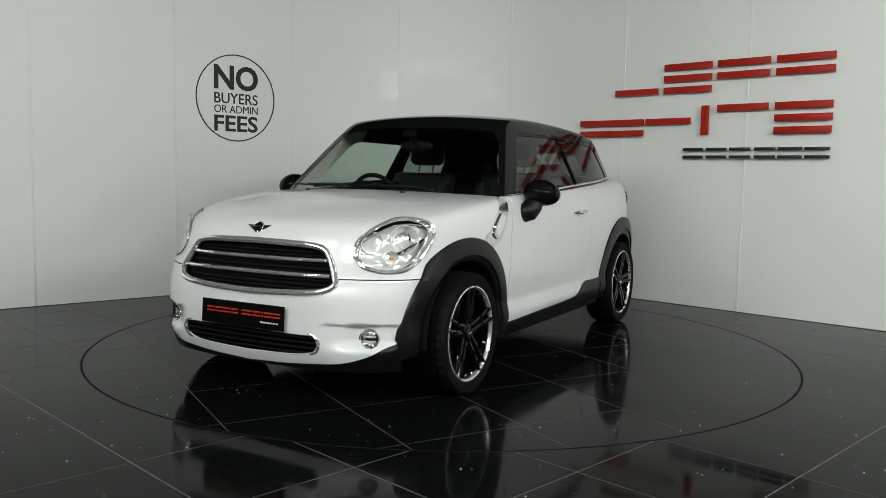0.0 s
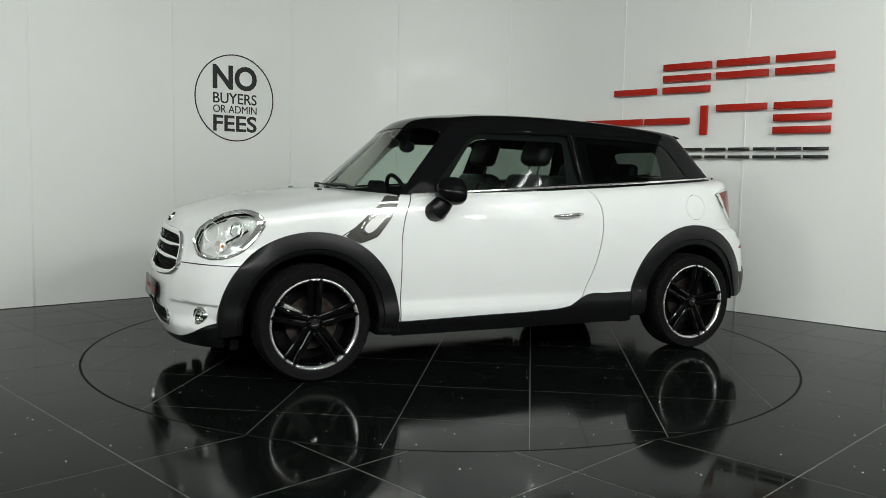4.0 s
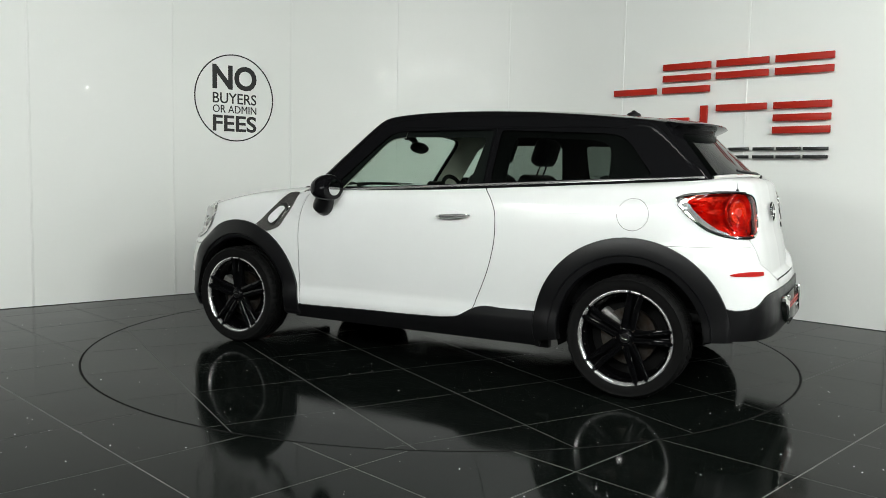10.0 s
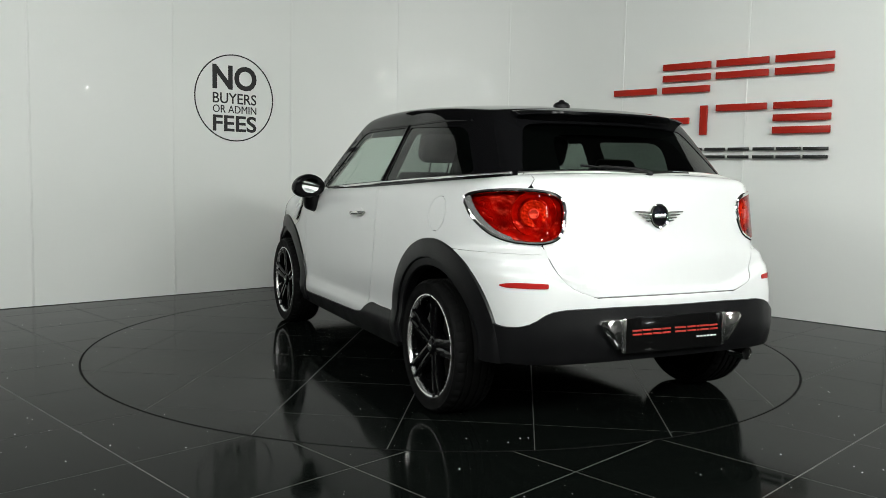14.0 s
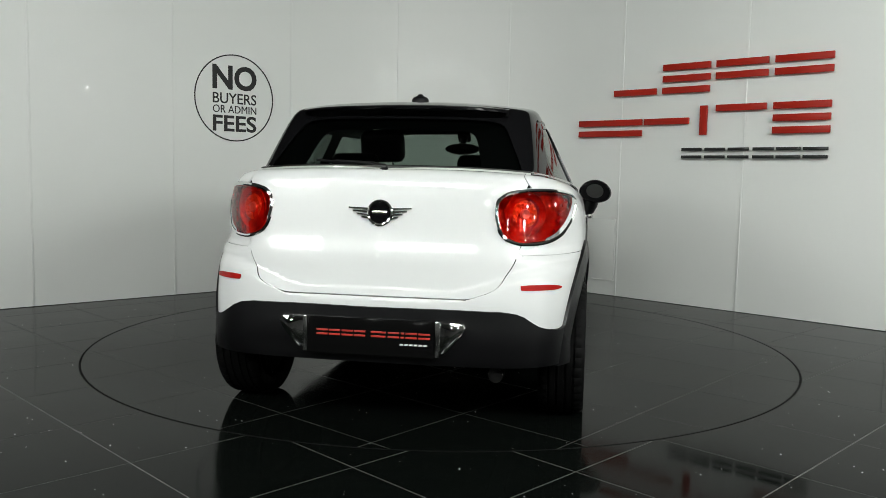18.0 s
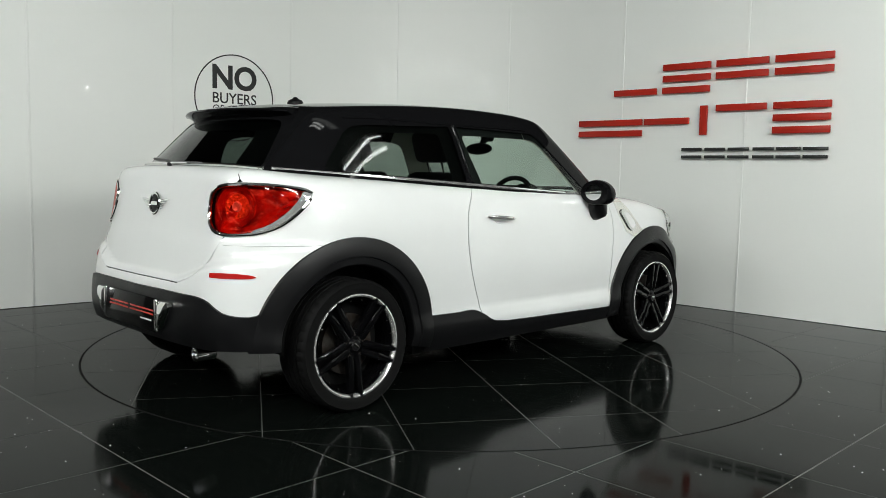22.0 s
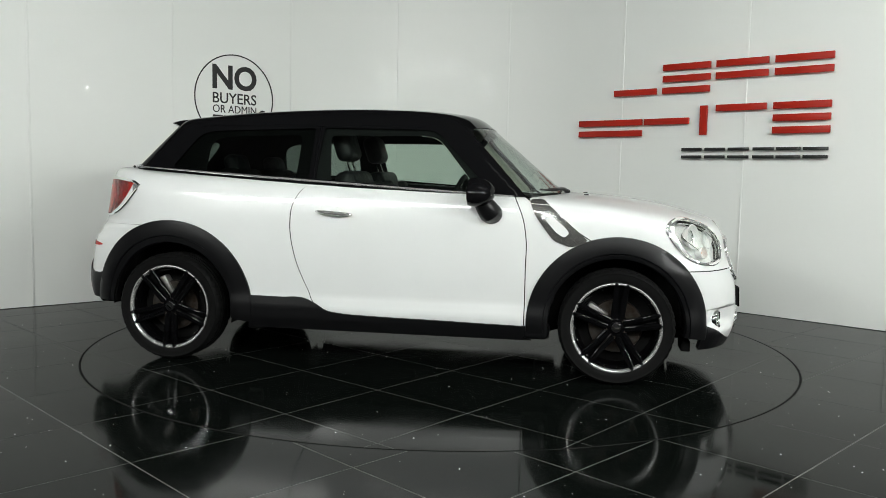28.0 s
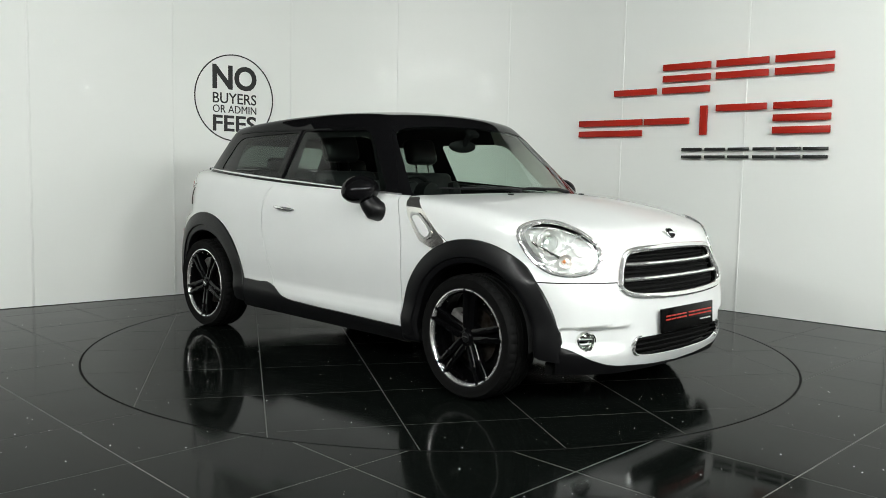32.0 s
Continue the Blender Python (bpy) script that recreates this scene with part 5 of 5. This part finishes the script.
    number_plate(car, (-2.001, 0, 0.452), -90, -6, 0.54, 0.155)
    for s in (-1, 1):
        loop = [(0.288, -0.062), (0.310, -0.062), (0.345, -0.025), (0.385, 0.025), (0.397, 0.052), (0.388, 0.068), (0.370, 0.072), (0.288, 0.070)]
        bm = bmesh.new()
        rings = []
        for k, d in ((1.0, 0.0), (0.985, 0.014), (0.93, 0.022), (0.6, 0.030), (0.05, 0.033)):
            rings.append([bm.verts.new((-1.985 - d - 0.05 * (0.02 - z * k), (0.335 + (y - 0.335) * k), 0.456 + 0.012 + (z - 0.012) * k)) for y, z in loop])
        for p, q in zip(rings, rings[1:]):
            for k in range(8):
                bm.faces.new((p[k], p[(k + 1) % 8], q[(k + 1) % 8], q[k]))
        bm.faces.new(rings[-1])
        housing = part("plate_trim", bm if s > 0 else flip_y(bm), CHROME, car, "chrome plate lamp housing")
        bm = box(0.020, 0.020, 0.150, (-2.004, 0.281, 0.455), 0.005)
        part("side_bar", bm if s > 0 else flip_y(bm), SATIN, housing, "brushed upright bar")
    pipe = part("exhaust_pipe", lathe([(0.032, -0.07), (0.032, 0.02), (0.0305, 0.023), (0.029, 0.02), (0.029, -0.06), (0.001, -0.065)], 24, "x"), CHROME, car, "short round chrome exhaust pipe")
    # black disc stands in for the shade inside the pipe
    part("bore_shade", lathe([(0.0005, -0.012), (0.0305, -0.012)], 20, "x"), DARK, pipe)
    pipe.matrix_basis = pose(-1.915, -0.515, 0.304, 0, 0, 180)

    # greenhouse
    elev = [-4 + 44 * i / 40 for i in range(40)] + [40 + 50 * (i / 30) for i in range(31)]
    top = skin(greenhouse, -1.05, 0.25, 1.0, elev, 40, 110)
    top = cut(top, lambda p: p[..., 2] - np.where(p[..., 0] > 0.62, 0.99, np.where(p[..., 0] < -1.55, 1.114, belt(p[..., 0]) - 0.02)))
    side_glass = either(DOOR_GLASS, QUARTER_GLASS)
    middle = both(front_of(-1.42), lambda p: np.abs(p[..., 1]) - 0.3)
    panes = either(both(side_glass, middle), screen_zone, back_zone)
    shell = cut(top, minus(panes))
    roof = panel("roof", shell, BLACK, car, "both", 0.0, 0.014, "gloss black roof and pillars")
    lining = cut(top, both(minus(both(either(DOOR_LINING, QUARTER_LINING), middle)), minus(inset(screen_zone, -0.012)), minus(lambda p: np.minimum(BACK_LINING(p), -1.1 - p[..., 0])), above(1.03)))
    panel("roof_lining", cut(lining, behind(0.16)), TRIM_DARK, roof, "both", -0.020, 0.0, "dark roof lining")
    panel("pillar_backing", cut(lining, front_of(0.16)), TRIM_DARK, roof, "both", -0.016, 0.0)
    panel("front_lining", cut(lining, front_of(0.16)), TRIM_LIGHT, roof, "both", -0.026, 0.0, "pale lining of the front pillars and header")
    for s in (1, -1):
        line = [on_form(greenhouse, (x, 0, 1.402 - 0.10 * max(0.0, abs(x + 0.35) - 0.55) ** 2), (0, 1, 0)) for x in (0.18 - 1.38 * i / 20 for i in range(21))]
        part("roof_rail", tube(line if s > 0 else mirrored(line), 0.0055, 8), BLACK, roof)
    panel("windscreen", cut(top, inset(screen_zone, 0.001)), SCREEN_GLASS, car, "both", -0.003, 0.004, "clear windscreen")
    panel("rear_window", cut(top, inset(back_zone, 0.001)), REAR_GLASS, car, "both", -0.003, 0.004, "tinted rear window")
    for side, s in (("left", 1), ("right", -1)):
        panel("door_window", cut(top, both(inset(DOOR_GLASS, 0.001), middle)), CLEAR, car, side, -0.004, 0.004, "clear door window")
        panel("quarter_window", cut(top, both(inset(QUARTER_GLASS, 0.001), middle)), SHADED, car, side, -0.004, 0.004, "tinted rear side window")
        line = []
        for i in range(36):
            x = 0.72 - 2.33 * i / 35
            z = float(belt(x)) + 0.008
            w = float(cabin_width(x)) - 0.5 * (z - 1.05)
            line.append((x, (w + 0.004) * s, z))
        part("belt_moulding", tube(line, 0.0075, 8), BAR_CHROME, car, "chrome strip under the side windows")
        a, b = (-0.447, 1.085), (-0.447, 1.40)
        line = [on_form(greenhouse, (x, 0, z), (0, 1, 0)) + Vector((0, 0.001, 0)) for x, z in ((a[0], a[1] + (b[1] - a[1]) * i / 6) for i in range(7))]
        part("pillar_cover", tube(line if s > 0 else mirrored(line), 0.007, 8), BLACK, car)
    line = []
    for i in range(31):
        y = -0.615 + 1.23 * i / 30
        z = on_top(float(back_x(abs(y), 1.14)) - 0.006, y).z
        line.append((float(back_x(abs(y), z)) - 0.012, y, z + 0.010))
    part("tail_moulding", tube(line, 0.0085, 8), CHROME, car, "chrome strip under the rear window")

    # roof spoiler
    bm = bmesh.new()
    rings = []
    for i in range(33):
        k = -1 + 2 * i / 32
        y, e = 0.490 * k, abs(k) ** 5
        thick = 1 - 0.75 * e
        x1 = -1.585 + 0.110 * k * k + 0.03 * e
        xm = (x1 - 1.38) / 2
        drop = 0.11 * y * y
        zt = float(roof_line(x1)) - drop - 0.002 - 0.012 * e
        zf = float(roof_line(-1.38)) - drop
        zm = float(roof_line(xm)) - drop + 0.005 - 0.010 * e
        rings.append([bm.verts.new(q) for q in ((-1.37, y, zf - 0.003), (xm, y, zm), (x1, y, zt + 0.003), (x1 - 0.006, y, zt - 0.006), (x1 + 0.008, y, zt - 0.016 * thick), (xm + 0.005, y, zf - 0.03 - 0.052 * thick), (-1.40, y, zf - 0.012 - 0.035 * thick))])
    for p, q in zip(rings, rings[1:]):
        for k in range(7):
            bm.faces.new((p[k], p[(k + 1) % 7], q[(k + 1) % 7], q[k]))
    bm.faces.new(rings[0])
    bm.faces.new(rings[-1][::-1])
    part("spoiler", bm, BLACK, car, "gloss black roof spoiler")
    # roof aerial
    part("aerial_foot", lathe([(0.045, -0.02), (0.044, 0.010), (0.036, 0.021), (0.018, 0.028), (0.012, 0.036), (0.0005, 0.039)], 20, "z"), PLASTIC, car, "black aerial foot").matrix_basis = pose(-1.06, 0, float(roof_line(-1.06)))
    wiper(car, (0.945, 0.42, 1.035), (0.975, -0.02, 1.052), 0.012)
    wiper(car, (1.005, -0.12, 1.040), (0.90, -0.50, 1.050), 0.012)
    wiper(car, (-1.790, 0.0, 1.150), (-1.738, 0.24, 1.172), 0.010, "rear_wiper")
    for y in (0.33, -0.33):
        q = on_top(1.12, y)
        part("washer_nozzle", box(0.030, 0.022, 0.010, (q.x, q.y, q.z + 0.003), 0.004), PLASTIC, car)
    cabin(car)
    # underside
    part("underbody", box(3.2, 0.9, 0.08, (0.1, 0, 0.34), 0.03), DARK, car)
    part("sill_box", box(1.60, 1.36, 0.08, (0, 0, 0.325), 0.03), DARK, car)
    part("nose_box", box(0.5, 0.9, 0.10, (1.60, 0, 0.245), 0.03), DARK, car)
    part("tail_box", box(0.30, 1.2, 0.08, (-1.73, 0, 0.37), 0.03), DARK, car)
    for s in (-1, 1):
        part("sill_end", box(0.150, 0.150, 0.088, (0.862, 0.764 * s, 0.266), 0.030, None, None, 3), PLASTIC, car)
        part("jack_pad", box(0.08, 0.05, 0.05, (-0.81, 0.735 * s, 0.216), 0.008), PLASTIC, car)
        part("air_deflector", box(0.05, 0.15, 0.06, (1.69, 0.61 * s, 0.200), 0.006), DARK, car)

    front = wheel_thing(car, pose(HUB_F, TRACK, HUB_Z), 18)
    copy_thing(front, pose(HUB_F, -TRACK, HUB_Z, 0, -6, 180))
    copy_thing(front, pose(HUB_R, TRACK, HUB_Z, 0, -12, 0))
    copy_thing(front, pose(HUB_R, -TRACK, HUB_Z, 0, -36, 180))
    return car


# ---- signs on the wall ----
def text_bm(body, size, depth=0.004, bold=0.0):
    c = bpy.data.curves.new("lettering", "FONT")
    c.body, c.size, c.extrude, c.offset, c.align_x, c.resolution_u = body, size, depth / 2, bold, "CENTER", 4
    ob = bpy.data.objects.new("lettering", c)
    scene.collection.objects.link(ob)
    bpy.context.view_layer.update()
    me = bpy.data.meshes.new_from_object(ob.evaluated_get(bpy.context.evaluated_depsgraph_get()))
    bm = bmesh.new()
    bm.from_mesh(me)
    bpy.data.objects.remove(ob)
    bpy.data.meshes.remove(me)
    return bm


def on_wall(s, z, out=0.0):
    """A pose on the wall: x along it to the right, z up, y into it."""
    p, n = wall_line(s)
    x = Vector((-n.y, n.x, 0))
    return Matrix.Translation(p + n * out + Vector((0, 0, z))) @ Matrix((x, -n, Vector((0, 0, 1)))).transposed().to_4x4()


def fit_text(body, width, height, bold):
    bm = text_bm(body, 1.0, 0.0, bold)
    xs = [v.co.x for v in bm.verts]
    ys = [v.co.y for v in bm.verts]
    sx, sy = width / (max(xs) - min(xs)), height / (max(ys) - min(ys))
    bm.transform(Matrix.Diagonal((sx, sy, 1, 1)) @ Matrix.Translation((-(max(xs) + min(xs)) / 2, -(max(ys) + min(ys)) / 2, 0)))
    bm.transform(Matrix.Rotation(radians(90), 4, "X"))
    r = bmesh.ops.extrude_face_region(bm, geom=bm.faces[:])
    bmesh.ops.translate(bm, vec=(0, -0.004, 0), verts=[g for g in r["geom"] if isinstance(g, bmesh.types.BMVert)])
    return bm


def signs():
    at = on_wall(NOTICE_S, 1.800, 0.003)
    notice = tagged(new("wall_notice"), "round black-ringed wall notice lettered no buyers or admin fees", "sign")
    notice.matrix_basis = at
    part("ring", lathe([(0.388, 0.0), (0.388, -0.004), (0.399, -0.004), (0.399, 0.0)], 96, "y", closed=True), BLACK_SIGN, notice, "thin black ring")
    for body, w, h, z, bold in (("NO", 0.445, 0.225, 0.185, 0.03), ("BUYERS", 0.440, 0.098, -0.005, 0.008), ("OR ADMIN", 0.440, 0.070, -0.105, 0.0), ("FEES", 0.440, 0.150, -0.235, 0.02)):
        ob = part("lettering", fit_text(body, w, h, bold), BLACK_SIGN, notice, smooth=False)
        ob.matrix_basis = pose(0, 0, z)
    sign = tagged(new("wall_sign"), "large red and black raised name sign on the white wall", "sign")
    sign.matrix_basis = on_wall(SIGN_S, 0, 0.03)
    top, low, t = (1.895, 2.155), (1.522, 1.778), 0.056
    for x0, x1, row, at in ((2.269, 2.706, top, (0.0,)), (2.767, 3.215, top, (0.0, 0.5, 1.0)), (3.268, 3.717, top, (0.5, 1.0)), (3.772, 4.231, top, (0.5, 1.0)),
                            (1.889, 2.572, low, (0.0, 0.5)), (2.598, 3.035, low, (0.5,)), (3.282, 3.718, low, (1.0,)), (3.775, 4.229, low, (0.0, 0.5, 1.0))):
        for k in at:
            z = row[0] + t / 2 + (row[1] - row[0] - t) * k
            part("red_bar", box(x1 - x0, 0.024, t, ((x0 + x1) / 2 - SIGN_S, -0.012, z), 0.002), RED_SIGN, sign)
    part("red_bar", box(0.066, 0.024, 0.254, (3.171 - SIGN_S, -0.012, 1.650), 0.002), RED_SIGN, sign)
    for x0, x1 in ((2.978, 3.165), (3.194, 3.377), (3.404, 3.585), (3.620, 3.795), (3.815, 4.010), (4.030, 4.223)):
        for z in (1.398, 1.332):
            part("black_bar", box(x1 - x0, 0.02, 0.026, ((x0 + x1) / 2 - SIGN_S, -0.010, z), 0.002), BLACK_SIGN, sign)


def access_hatch():
    hatch = tagged(new("access_hatch"), "small white access hatch low on the panelled wall", "hatch")
    hatch.matrix_basis = on_wall(2.160, 0.445, 0.0)
    part("cover", box(0.290, 0.010, 0.580, (0, -0.006, 0), 0.003), WALL, hatch)
    part("edge_strip", box(0.012, 0.012, 0.590, (-0.151, -0.007, 0), 0.003), WALL, hatch)
    part("edge_strip", box(0.012, 0.012, 0.590, (0.151, -0.007, 0), 0.003), WALL, hatch)
    part("edge_strip", box(0.288, 0.012, 0.012, (0, -0.007, 0.296), 0.003), WALL, hatch)
    part("edge_strip", box(0.288, 0.012, 0.012, (0, -0.007, -0.296), 0.003), WALL, hatch)


NOTICE_S, SIGN_S = -2.562, 3.0


def motions(car, table):
    turn = [(float(t), 241.08 - 8.939 * t) for t in range(0, 33)]
    walk(table, [(t, pose(0, 0, 0, 0, 0, a)) for t, a in turn])
    walk(car, [(t, pose(0, 0, 0, 0, 0, a) @ pose(-0.183, -0.083, 0)) for t, a in turn])


hall()
lights()
table = floors()
car = build_car()
signs()
access_hatch()
motions(car, table)
